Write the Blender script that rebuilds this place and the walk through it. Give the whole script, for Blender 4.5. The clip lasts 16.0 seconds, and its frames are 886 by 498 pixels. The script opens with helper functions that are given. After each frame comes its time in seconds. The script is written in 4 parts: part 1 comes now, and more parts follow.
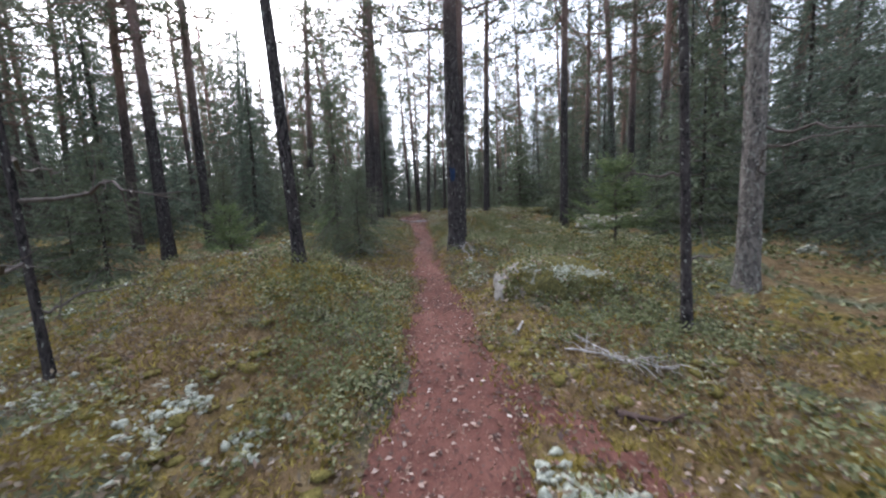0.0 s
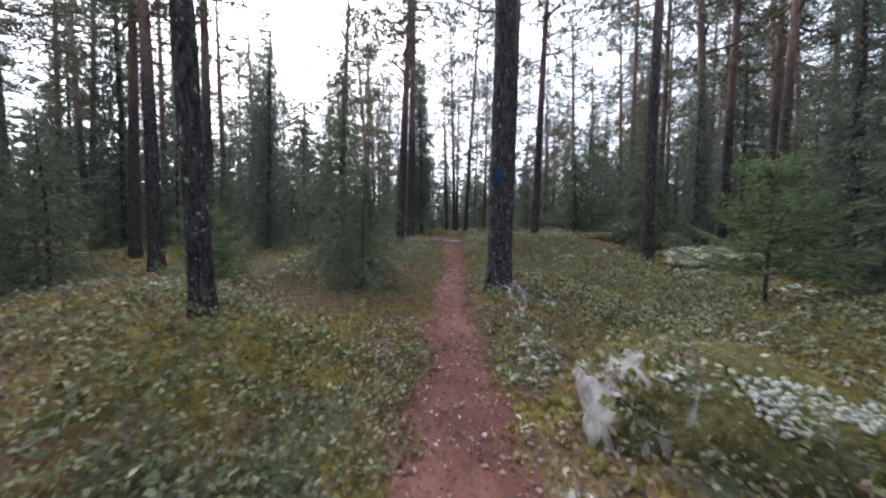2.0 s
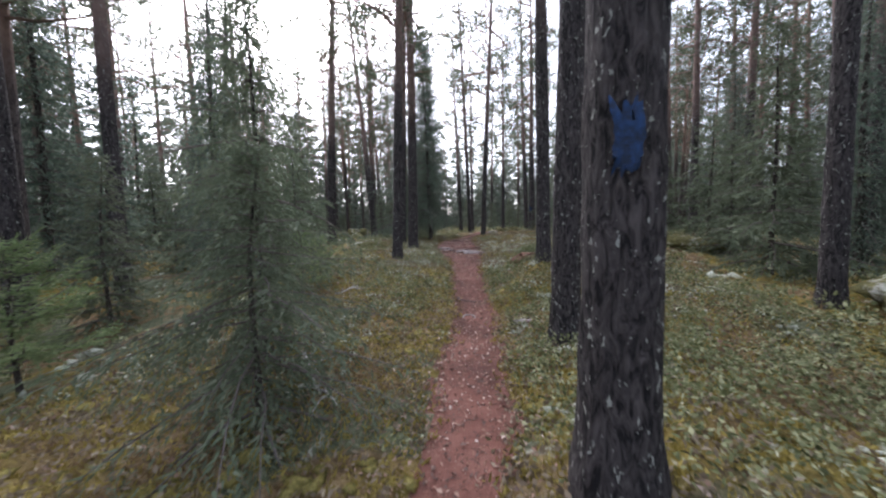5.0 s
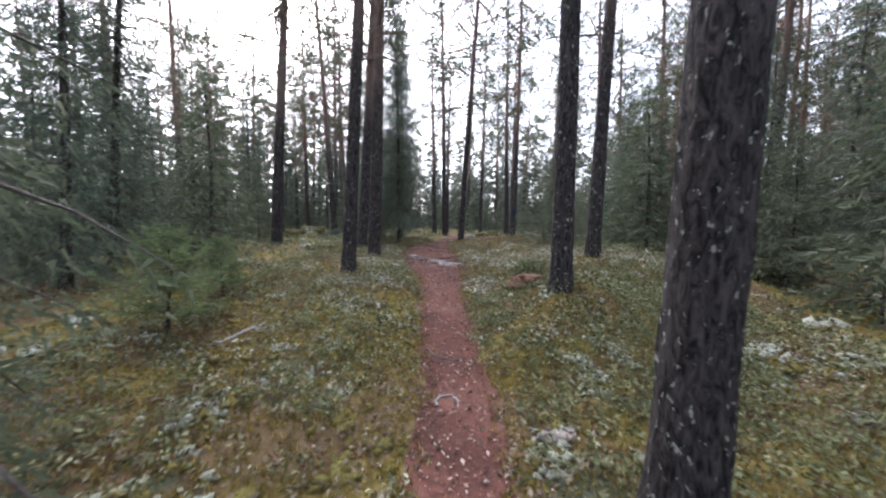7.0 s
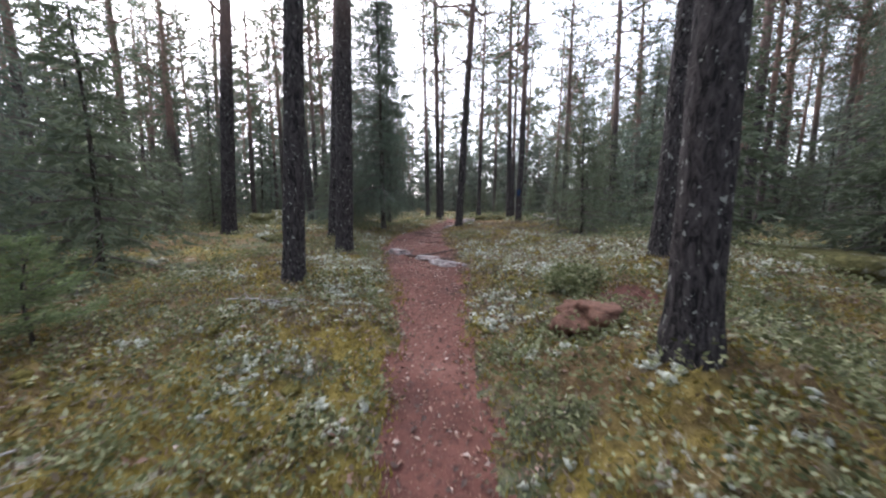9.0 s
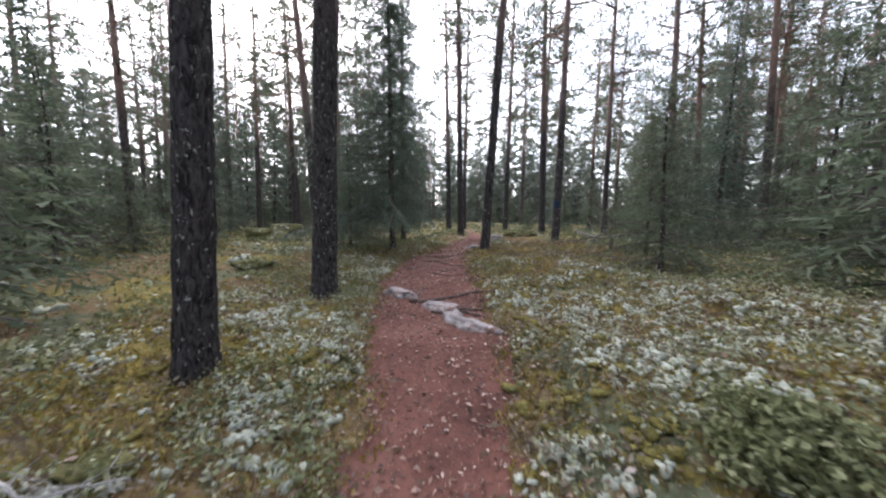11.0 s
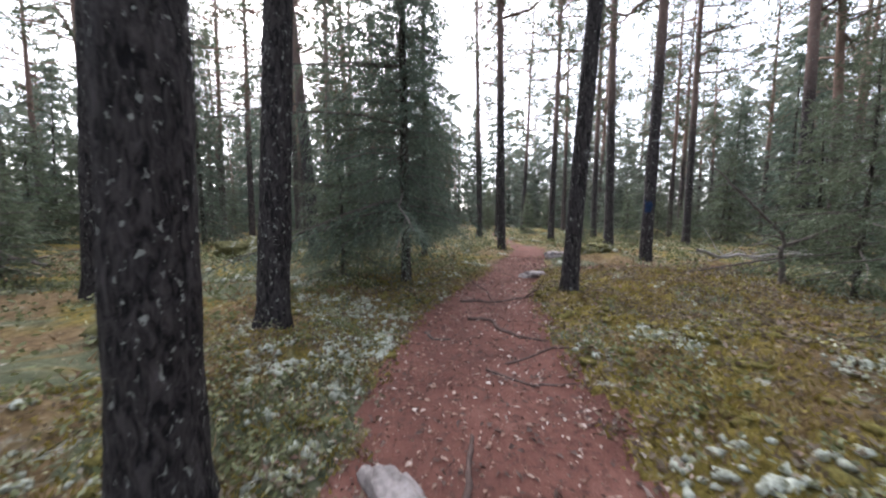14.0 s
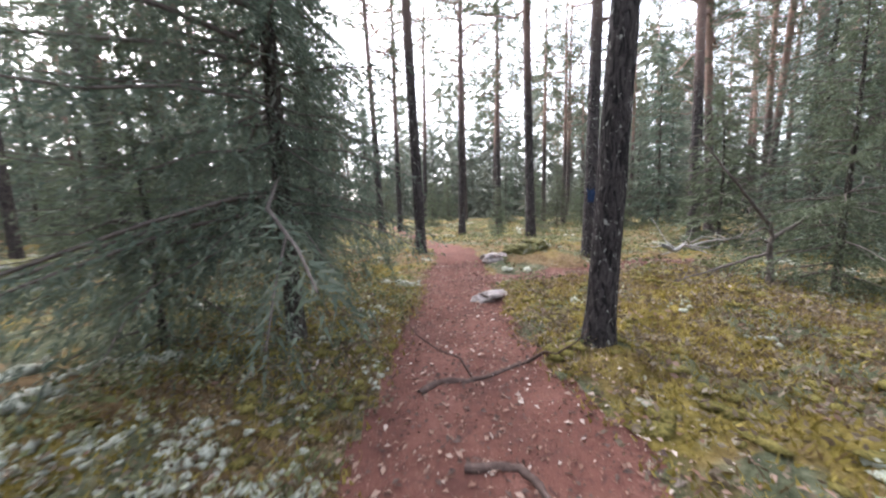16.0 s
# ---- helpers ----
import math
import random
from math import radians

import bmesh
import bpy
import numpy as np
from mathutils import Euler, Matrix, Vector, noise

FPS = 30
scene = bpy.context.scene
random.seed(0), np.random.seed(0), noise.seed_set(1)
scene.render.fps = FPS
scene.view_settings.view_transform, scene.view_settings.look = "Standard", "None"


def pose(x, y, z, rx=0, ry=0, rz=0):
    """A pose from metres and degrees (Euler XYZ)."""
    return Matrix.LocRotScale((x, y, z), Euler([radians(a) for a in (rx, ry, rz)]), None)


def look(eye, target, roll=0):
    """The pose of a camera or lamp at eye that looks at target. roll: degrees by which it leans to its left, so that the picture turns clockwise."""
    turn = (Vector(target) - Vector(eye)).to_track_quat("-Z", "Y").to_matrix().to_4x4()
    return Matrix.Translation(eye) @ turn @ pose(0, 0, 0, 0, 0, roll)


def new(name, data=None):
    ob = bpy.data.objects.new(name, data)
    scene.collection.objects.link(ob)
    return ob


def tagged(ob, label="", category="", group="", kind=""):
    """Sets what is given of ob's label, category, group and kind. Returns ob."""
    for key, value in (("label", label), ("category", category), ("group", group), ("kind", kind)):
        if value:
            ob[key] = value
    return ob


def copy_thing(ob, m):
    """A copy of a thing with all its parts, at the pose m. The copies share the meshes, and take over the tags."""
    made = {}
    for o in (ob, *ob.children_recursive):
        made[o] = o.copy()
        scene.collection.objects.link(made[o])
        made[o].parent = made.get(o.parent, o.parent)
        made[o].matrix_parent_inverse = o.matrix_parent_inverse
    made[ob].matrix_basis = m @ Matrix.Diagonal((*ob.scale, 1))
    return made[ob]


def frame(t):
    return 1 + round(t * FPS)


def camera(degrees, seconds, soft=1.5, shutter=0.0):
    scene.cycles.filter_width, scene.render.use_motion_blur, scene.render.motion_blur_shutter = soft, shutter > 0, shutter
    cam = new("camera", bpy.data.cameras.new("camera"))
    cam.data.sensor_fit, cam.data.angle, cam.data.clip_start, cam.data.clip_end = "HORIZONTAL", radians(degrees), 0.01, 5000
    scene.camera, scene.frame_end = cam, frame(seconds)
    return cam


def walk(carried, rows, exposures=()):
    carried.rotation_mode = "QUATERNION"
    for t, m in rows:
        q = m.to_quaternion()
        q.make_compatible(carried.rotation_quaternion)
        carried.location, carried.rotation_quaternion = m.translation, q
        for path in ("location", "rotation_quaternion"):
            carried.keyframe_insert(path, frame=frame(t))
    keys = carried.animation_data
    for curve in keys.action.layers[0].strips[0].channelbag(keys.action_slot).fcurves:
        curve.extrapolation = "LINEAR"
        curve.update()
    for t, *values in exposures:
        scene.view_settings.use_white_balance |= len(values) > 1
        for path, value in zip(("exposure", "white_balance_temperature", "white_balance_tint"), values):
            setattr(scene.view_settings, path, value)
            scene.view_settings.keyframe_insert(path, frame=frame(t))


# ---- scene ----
cam = camera(106.1, 16.0, soft=2.2, shutter=0.35)
# seconds, place, yaw, pitch and roll of the carried camera
ROWS = [
    (0.0, 0.000, 0.000, 1.500, 0.02, -6.20, 2.67),
    (0.5, 0.025, 0.559, 1.451, 2.44, -5.49, 0.23),
    (1.0, 0.056, 1.144, 1.443, 4.14, -2.74, 0.37),
    (1.5, 0.059, 1.797, 1.458, 7.57, -2.52, -0.88),
    (2.0, 0.004, 2.368, 1.530, 6.61, -2.92, -0.39),
    (2.5, -0.022, 2.943, 1.597, 7.83, -2.83, -1.51),
    (3.0, -0.075, 3.544, 1.598, 7.65, -1.26, -1.06),
    (3.5, -0.127, 4.129, 1.645, 9.14, -0.67, 1.02),
    (6.0, -0.363, 6.890, 2.077, 9.20, -5.38, 1.72),
    (6.5, -0.439, 7.529, 2.068, 7.09, -3.69, -0.25),
    (7.0, -0.558, 8.105, 2.040, 4.61, -3.61, -0.94),
    (7.5, -0.661, 8.688, 2.037, 2.19, -5.41, 0.19),
    (8.0, -0.694, 9.280, 2.048, 2.40, -7.14, -0.83),
    (10.5, -0.753, 12.194, 2.255, 5.98, -5.55, 0.74),
    (11.0, -0.844, 12.719, 2.328, 7.63, -5.37, -0.66),
    (11.5, -0.965, 13.292, 2.385, 7.90, -4.98, 1.53),
    (12.0, -1.052, 13.913, 2.380, 9.13, -3.97, 0.86),
    (12.5, -1.210, 14.506, 2.391, 9.40, -5.53, 0.67),
    (13.0, -1.373, 15.086, 2.459, 9.93, -6.25, 0.90),
    (13.5, -1.507, 15.670, 2.477, 11.78, -6.29, -0.96),
    (14.0, -1.690, 16.231, 2.506, 11.51, -4.99, -0.33),
    (14.5, -1.914, 16.809, 2.543, 6.72, -6.40, -0.67),
    (15.0, -2.119, 17.392, 2.581, 4.23, -7.15, 0.20),
    (15.5, -2.319, 17.945, 2.626, -0.42, -6.88, 1.10),
    (16.0, -2.429, 18.551, 2.661, -7.14, -6.86, 1.63),
]
EXPOSURES = [
    (0.0, 1.88, 6100, 14), (3.5, 1.75, 6100, 14), (6.0, 2.2, 6150, 16), (8.0, 2.15, 6150, 16),
    (10.5, 2.2, 6200, 15), (13.0, 2.15, 6250, 14), (14.5, 2.5, 6250, 14), (16.0, 2.9, 6400, 15),
]
walk(cam, [(t, pose(x, y, z, 90 + pitch, roll, yaw)) for t, x, y, z, yaw, pitch, roll in ROWS], EXPOSURES)

# ---- sky and light: an overcast winter day ----
world = bpy.data.worlds.new("overcast_sky")
scene.world = world
world.use_nodes = True
wn, wl = world.node_tree.nodes, world.node_tree.links
sky = wn.new("ShaderNodeTexSky")
sky.sky_type, sky.sun_disc = "NISHITA", False
sky.sun_elevation, sky.sun_rotation = radians(38), radians(-35)
sky.dust_density, sky.air_density, sky.ozone_density = 1.5, 1.0, 1.0
grey = wn.new("ShaderNodeHueSaturation")
grey.inputs["Saturation"].default_value = 0.38
wl.new(sky.outputs[0], grey.inputs["Color"])
# an overcast sky is about three times as bright overhead as at the horizon
way_up, split, lift, cloud = wn.new("ShaderNodeTexCoord"), wn.new("ShaderNodeSeparateXYZ"), wn.new("ShaderNodeMapRange"), wn.new("ShaderNodeMix")
wl.new(way_up.outputs["Generated"], split.inputs[0])
wl.new(split.outputs["Z"], lift.inputs[0])
lift.inputs[3].default_value, lift.inputs[4].default_value = 0.42, 1.9
cloud.data_type, cloud.blend_type = "RGBA", "MULTIPLY"
cloud.inputs[0].default_value = 1.0
wl.new(grey.outputs[0], cloud.inputs[6])
wl.new(lift.outputs[0], cloud.inputs[7])
wl.new(cloud.outputs[2], wn["Background"].inputs["Color"])
wn["Background"].inputs["Strength"].default_value = 0.15

sun = new("sun", bpy.data.lights.new("sun", "SUN"))
sun.data.energy, sun.data.angle, sun.data.color = 1.2, radians(60), (1.0, 0.97, 0.94)
sun.matrix_world = look((-12, 18, 25), (0, 0, 0))


# ---- materials ----
class Mat:
    """A small builder of node materials."""

    def __init__(self, name):
        self.m = bpy.data.materials.new(name)
        self.m.use_nodes = True
        self.n, self.l = self.m.node_tree.nodes, self.m.node_tree.links
        self.b = self.n["Principled BSDF"]

    def put(self, value, socket):
        if hasattr(value, "links"):
            self.l.new(value, socket)
        else:
            socket.default_value = value

    def coords(self, stretch=(1, 1, 1), kind="Object"):
        tc, mp = self.n.new("ShaderNodeTexCoord"), self.n.new("ShaderNodeMapping")
        self.l.new(tc.outputs[kind], mp.inputs["Vector"])
        mp.inputs["Scale"].default_value = stretch
        return mp.outputs[0]

    def noise(self, scale, detail=4.0, rough=0.6, at=None, distort=0.0):
        t = self.n.new("ShaderNodeTexNoise")
        t.inputs["Scale"].default_value, t.inputs["Detail"].default_value = scale, detail
        t.inputs["Roughness"].default_value, t.inputs["Distortion"].default_value = rough, distort
        if at is not None:
            self.l.new(at, t.inputs["Vector"])
        return t.outputs["Fac"]

    def cells(self, scale, at=None, feature="DISTANCE_TO_EDGE"):
        t = self.n.new("ShaderNodeTexVoronoi")
        t.feature = feature
        t.inputs["Scale"].default_value = scale
        if at is not None:
            self.l.new(at, t.inputs["Vector"])
        return t.outputs["Distance"]

    def ramp(self, fac, *stops):
        r = self.n.new("ShaderNodeValToRGB")
        while len(r.color_ramp.elements) < len(stops):
            r.color_ramp.elements.new(0.5)
        for e, (p, c) in zip(r.color_ramp.elements, stops):
            e.position, e.color = p, (*c, 1) if len(c) == 3 else c
        self.l.new(fac, r.inputs[0])
        return r.outputs[0]

    def step(self, fac, lo, hi):
        r = self.n.new("ShaderNodeMapRange")
        r.interpolation_type = "SMOOTHSTEP"
        self.l.new(fac, r.inputs[0])
        r.inputs[1].default_value, r.inputs[2].default_value = lo, hi
        return r.outputs[0]

    def mix(self, fac, a, b, mode="MIX"):
        x = self.n.new("ShaderNodeMix")
        x.data_type, x.blend_type = "RGBA", mode
        self.put(fac, x.inputs[0])
        self.put(a if hasattr(a, "links") else (*a, 1), x.inputs[6])
        self.put(b if hasattr(b, "links") else (*b, 1), x.inputs[7])
        return x.outputs[2]

    def height(self):
        s = self.n.new("ShaderNodeSeparateXYZ")
        self.l.new(self.coords(), s.inputs[0])
        return s.outputs[2]

    def island(self):
        return self.n.new("ShaderNodeNewGeometry").outputs["Random Per Island"]

    def chance(self):
        return self.n.new("ShaderNodeObjectInfo").outputs["Random"]

    def bumps(self, fac, depth, strength=1.0):
        b = self.n.new("ShaderNodeBump")
        b.inputs["Strength"].default_value, b.inputs["Distance"].default_value = strength, depth
        self.l.new(fac, b.inputs["Height"])
        self.l.new(b.outputs[0], self.b.inputs["Normal"])

    def done(self, colour, rough=0.9, spec=0.2):
        self.put(colour if hasattr(colour, "links") else (*colour, 1), self.b.inputs["Base Color"])
        self.put(rough, self.b.inputs["Roughness"])
        self.b.inputs["Specular IOR Level"].default_value = spec
        return self.m


def thin(k, colour, share=0.4):
    """Lets a thin leaf or needle glow with the light from behind it."""
    t, m = k.n.new("ShaderNodeBsdfTranslucent"), k.n.new("ShaderNodeMixShader")
    k.put(colour, t.inputs["Color"])
    m.inputs[0].default_value = share
    k.l.new(k.b.outputs[0], m.inputs[1])
    k.l.new(t.outputs[0], m.inputs[2])
    k.l.new(m.outputs[0], k.n["Material Output"].inputs["Surface"])


def mat_ground():
    k = Mat("forest_floor")
    at = k.coords()
    patches = k.noise(0.55, 3, 0.6, at, 0.6)
    fine = k.noise(9, 6, 0.75, at)
    tiny = k.noise(60, 4, 0.7, at)
    moss = k.ramp(fine, (0.30, (0.050, 0.042, 0.010)), (0.52, (0.170, 0.132, 0.034)), (0.72, (0.31, 0.24, 0.078)))
    heath = k.ramp(fine, (0.30, (0.055, 0.036, 0.020)), (0.52, (0.150, 0.102, 0.052)), (0.74, (0.28, 0.205, 0.12)))
    leafy = k.ramp(fine, (0.30, (0.030, 0.036, 0.022)), (0.52, (0.090, 0.100, 0.058)), (0.75, (0.20, 0.20, 0.14)))
    c = k.mix(k.step(patches, 0.45, 0.58), heath, moss)
    c = k.mix(k.step(k.noise(0.8, 3, 0.6, k.coords((1, 1, 1)), 1.0), 0.50, 0.60), c, leafy)
    c = k.mix(k.step(k.noise(2.6, 4, 0.7, at, 0.8), 0.61, 0.70), c, (0.36, 0.36, 0.30))
    c = k.mix(k.step(tiny, 0.62, 0.75), c, (0.24, 0.18, 0.12))
    c = k.mix(k.step(k.noise(16, 4, 0.7, at, 0.8), 0.59, 0.72), c, (0.048, 0.038, 0.020))
    c = k.mix(k.step(k.noise(13, 4, 0.7, k.coords((1, 1.1, 1)), 0.9), 0.60, 0.70), c, (0.34, 0.29, 0.20))
    k.bumps(k.mix(0.5, fine, tiny), 0.05, 0.9)
    return k.done(c, 0.95, 0.1)


def mat_path():
    k = Mat("trodden_earth")
    at = k.coords()
    c = k.ramp(k.noise(1.6, 5, 0.65, at), (0.30, (0.070, 0.031, 0.025)), (0.52, (0.128, 0.055, 0.042)), (0.75, (0.190, 0.092, 0.072)))
    c = k.mix(k.step(k.noise(17, 5, 0.75, at, 0.6), 0.50, 0.68), c, (0.062, 0.031, 0.025))
    c = k.mix(k.step(k.noise(70, 3, 0.7, k.coords((1, 0.45, 1))), 0.60, 0.72), c, (0.27, 0.165, 0.13))
    c = k.mix(k.step(k.noise(130, 2, 0.6, at), 0.70, 0.76), c, (0.42, 0.33, 0.29))
    k.bumps(k.mix(0.5, k.noise(14, 5, 0.7, at), k.noise(70, 3, 0.7, at)), 0.025, 0.8)
    return k.done(c, 0.92, 0.15)


def mat_bark(name, dark, mid, upper, start=3.0, lichen=0.63):
    k = Mat(name)
    at = k.coords((1, 1, 0.30))
    plates = k.noise(24, 6, 0.7, at, 1.2)
    c = k.ramp(plates, (0.40, dark), (0.55, mid), (0.70, tuple(1.5 * v for v in mid)))
    up = k.ramp(k.noise(10, 5, 0.7, k.coords((1, 1, 0.5))), (0.3, tuple(0.6 * v for v in upper)), (0.7, upper))
    high = k.n.new("ShaderNodeMath")
    high.operation = "MULTIPLY_ADD"
    k.l.new(k.noise(1.2, 3, 0.6, k.coords((1, 1, 0.5))), high.inputs[0])
    high.inputs[1].default_value = 2.5
    k.l.new(k.height(), high.inputs[2])
    c = k.mix(k.step(high.outputs[0], start + 0.8, start + 3.4), c, up)
    spots = k.noise(27, 3, 0.62, k.coords((1, 1, 0.6)), 0.4)
    c = k.mix(k.step(spots, lichen, lichen + 0.03), c, (0.30, 0.31, 0.28))
    k.bumps(plates, 0.04, 1.0)
    return k.done(c, 0.9, 0.15)


def mat_needles(name, a, b, tip):
    k = Mat(name)
    c = k.ramp(k.noise(1.1, 3, 0.6, k.coords()), (0.35, a), (0.65, b))
    c = k.mix(k.step(k.island(), 0.55, 1.0), c, tip)
    c = k.mix(k.step(k.chance(), 0.0, 2.5), c, (0.10, 0.10, 0.07))
    thin(k, c)
    return k.done(c, 0.75, 0.15)


def mat_leaf(name, a, b, c2):
    k = Mat(name)
    c = k.ramp(k.island(), (0.0, a), (0.55, b), (1.0, c2))
    c = k.mix(k.step(k.noise(0.9, 3, 0.6, k.coords()), 0.4, 0.7), c, b)
    thin(k, c, 0.25)
    return k.done(c, 0.62, 0.2)


def mat_plain(name, a, b, scale=12, rough=0.9, depth=0.01, spec=0.15):
    k = Mat(name)
    at = k.coords()
    n1 = k.noise(scale, 5, 0.7, at)
    c = k.ramp(n1, (0.32, a), (0.68, b))
    k.bumps(n1, depth, 0.8)
    return k.done(c, rough, spec)


def mat_rock():
    k = Mat("lichened_stone")
    at = k.coords()
    c = k.ramp(k.noise(6, 6, 0.7, at), (0.3, (0.10, 0.085, 0.08)), (0.5, (0.27, 0.24, 0.23)), (0.72, (0.50, 0.46, 0.45)))
    c = k.mix(k.step(k.noise(5.2, 5, 0.7, at), 0.52, 0.66), c, (0.15, 0.085, 0.07))
    k.bumps(k.noise(22, 5, 0.7, at), 0.02, 0.8)
    return k.done(c, 0.85, 0.2)


def mat_mossrock(name="mossy_stone", bare=0.54):
    k = Mat(name)
    at = k.coords()
    n1 = k.noise(14, 6, 0.75, at)
    moss = k.ramp(n1, (0.32, (0.038, 0.040, 0.016)), (0.54, (0.115, 0.108, 0.045)), (0.75, (0.22, 0.195, 0.09)))
    pale = k.ramp(n1, (0.32, (0.20, 0.20, 0.17)), (0.6, (0.46, 0.46, 0.41)))
    c = k.mix(k.step(k.noise(3.6, 6, 0.75, at, 1.2), bare, bare + 0.12), moss, pale)
    k.bumps(n1, 0.04, 0.9)
    return k.done(c, 0.95, 0.1)


GROUND, PATH, ROCK, MOSSROCK = mat_ground(), mat_path(), mat_rock(), mat_mossrock()
LEDGE = mat_mossrock("lichened_ledge", 0.48)
BARE_STONE = mat_plain("pale_bare_stone", (0.11, 0.10, 0.09), (0.36, 0.34, 0.31), 9)
BARK = mat_bark("pine_bark", (0.012, 0.011, 0.012), (0.066, 0.058, 0.058), (0.24, 0.17, 0.15), 4.2)
BARK_PALE = mat_bark("grey_bark", (0.05, 0.048, 0.045), (0.20, 0.18, 0.165), (0.24, 0.19, 0.16), 5.0, 0.58)
BARK_FAR = mat_bark("far_pine_bark", (0.025, 0.021, 0.021), (0.095, 0.080, 0.075), (0.28, 0.19, 0.155), 4.5, 0.70)
SPRUCE_BARK = mat_bark("spruce_bark", (0.018, 0.016, 0.015), (0.075, 0.064, 0.056), (0.10, 0.080, 0.068), 9.0, 0.60)
TWIG = mat_plain("dead_twigs", (0.06, 0.05, 0.045), (0.16, 0.14, 0.125), 20)
GREYWOOD = mat_plain("weathered_wood", (0.16, 0.15, 0.14), (0.46, 0.44, 0.42), 16)
DARKWOOD = mat_plain("dark_root", (0.045, 0.030, 0.026), (0.14, 0.098, 0.084), 18)
ROTTEN = mat_plain("rotten_wood", (0.06, 0.030, 0.022), (0.19, 0.105, 0.075), 14, 0.95, 0.03)
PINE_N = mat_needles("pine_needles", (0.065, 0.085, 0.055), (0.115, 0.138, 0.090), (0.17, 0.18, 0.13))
SPRUCE_N = mat_needles("spruce_needles", (0.068, 0.098, 0.076), (0.125, 0.165, 0.125), (0.21, 0.24, 0.19))
DULL_N = mat_needles("lichened_spruce_needles", (0.080, 0.104, 0.066), (0.135, 0.165, 0.105), (0.20, 0.23, 0.16))
YOUNG_N = mat_needles("young_spruce_needles", (0.12, 0.17, 0.075), (0.195, 0.26, 0.115), (0.28, 0.33, 0.17))
# needles of the far belt: distance haze mixed into the base colour, paler and greyer
FAR_HAZE_N = mat_needles("haze_paled_needles", (0.085, 0.10, 0.08), (0.13, 0.145, 0.115), (0.17, 0.18, 0.15))
BERRY = mat_leaf("berry_leaves", (0.038, 0.046, 0.018), (0.150, 0.165, 0.076), (0.36, 0.36, 0.215))
DULLLEAF = mat_leaf("withered_leaves", (0.085, 0.060, 0.040), (0.16, 0.125, 0.085), (0.28, 0.24, 0.18))
PALE = mat_leaf("pale_tufts", (0.11, 0.12, 0.065), (0.26, 0.27, 0.165), (0.54, 0.54, 0.40))
CURLED = mat_leaf("curled_leaves", (0.13, 0.07, 0.05), (0.27, 0.18, 0.14), (0.52, 0.44, 0.39))
CUSHION = mat_plain("moss_cushions", (0.075, 0.070, 0.022), (0.26, 0.22, 0.075), 45, 0.95, 0.03, 0.05)
MOSS = mat_leaf("moss_tips", (0.110, 0.088, 0.018), (0.240, 0.190, 0.045), (0.40, 0.32, 0.10))
HEATH = mat_leaf("dry_heath", (0.10, 0.064, 0.034), (0.185, 0.126, 0.066), (0.32, 0.245, 0.155))
LICHEN = mat_plain("reindeer_lichen", (0.23, 0.245, 0.19), (0.56, 0.58, 0.49), 35, 0.95, 0.03, 0.05)
LITTER = mat_leaf("fallen_leaves", (0.17, 0.085, 0.06), (0.33, 0.22, 0.17), (0.60, 0.52, 0.46))
BLUE = mat_plain("blue_paint", (0.016, 0.018, 0.024), (0.020, 0.050, 0.13), 26, 0.8)


# ---- meshes ----
rng = np.random.default_rng(7)


def mesh_np(name, verts, faces, mats, smooth=False):
    """A mesh out of arrays of corners and of triangles or quads."""
    me = bpy.data.meshes.new(name)
    verts, faces = np.asarray(verts, np.float32), np.asarray(faces, np.int32)
    n = faces.shape[1]
    me.vertices.add(len(verts))
    me.vertices.foreach_set("co", verts.ravel())
    me.loops.add(faces.size)
    me.loops.foreach_set("vertex_index", faces.ravel())
    me.polygons.add(len(faces))
    me.polygons.foreach_set("loop_start", np.arange(0, faces.size, n, dtype=np.int32))
    if smooth:
        me.polygons.foreach_set("use_smooth", np.ones(len(faces), bool))
    me.materials.append(mats)
    me.update(calc_edges=True)
    return me


def part(name, me, parent, label=""):
    ob = new(name, me)
    ob.parent = parent
    return tagged(ob, label) if label else ob


def unit(v):
    return v / np.maximum(np.linalg.norm(v, axis=-1, keepdims=True), 1e-9)


def blades(at, way, length, width, side=None):
    """Thin pointed triangles: from the places along the ways."""
    at, way = np.asarray(at), unit(np.asarray(way))
    if side is None:
        side = np.cross(way, rng.normal(size=at.shape))
    side = unit(side) * np.asarray(width).reshape(-1, 1) / 2
    v = np.stack([at - side, at + side, at + way * np.asarray(length).reshape(-1, 1)], 1).reshape(-1, 3)
    return v, np.arange(len(v)).reshape(-1, 3)


def leaves(at, way, length, width):
    """Small folded oval leaves: two halves each."""
    way = unit(np.asarray(way))
    side = unit(np.cross(way, rng.normal(size=at.shape)))
    up = np.cross(side, way)
    L, W = np.asarray(length).reshape(-1, 1), np.asarray(width).reshape(-1, 1)
    mid = at + way * L * 0.45
    v = np.stack([at, mid + side * W / 2 + up * W * 0.18, at + way * L, mid - side * W / 2 + up * W * 0.18], 1).reshape(-1, 3)
    i = np.arange(len(at))[:, None] * 4
    return v, np.concatenate([i + [0, 1, 2], i + [0, 2, 3]], 0)


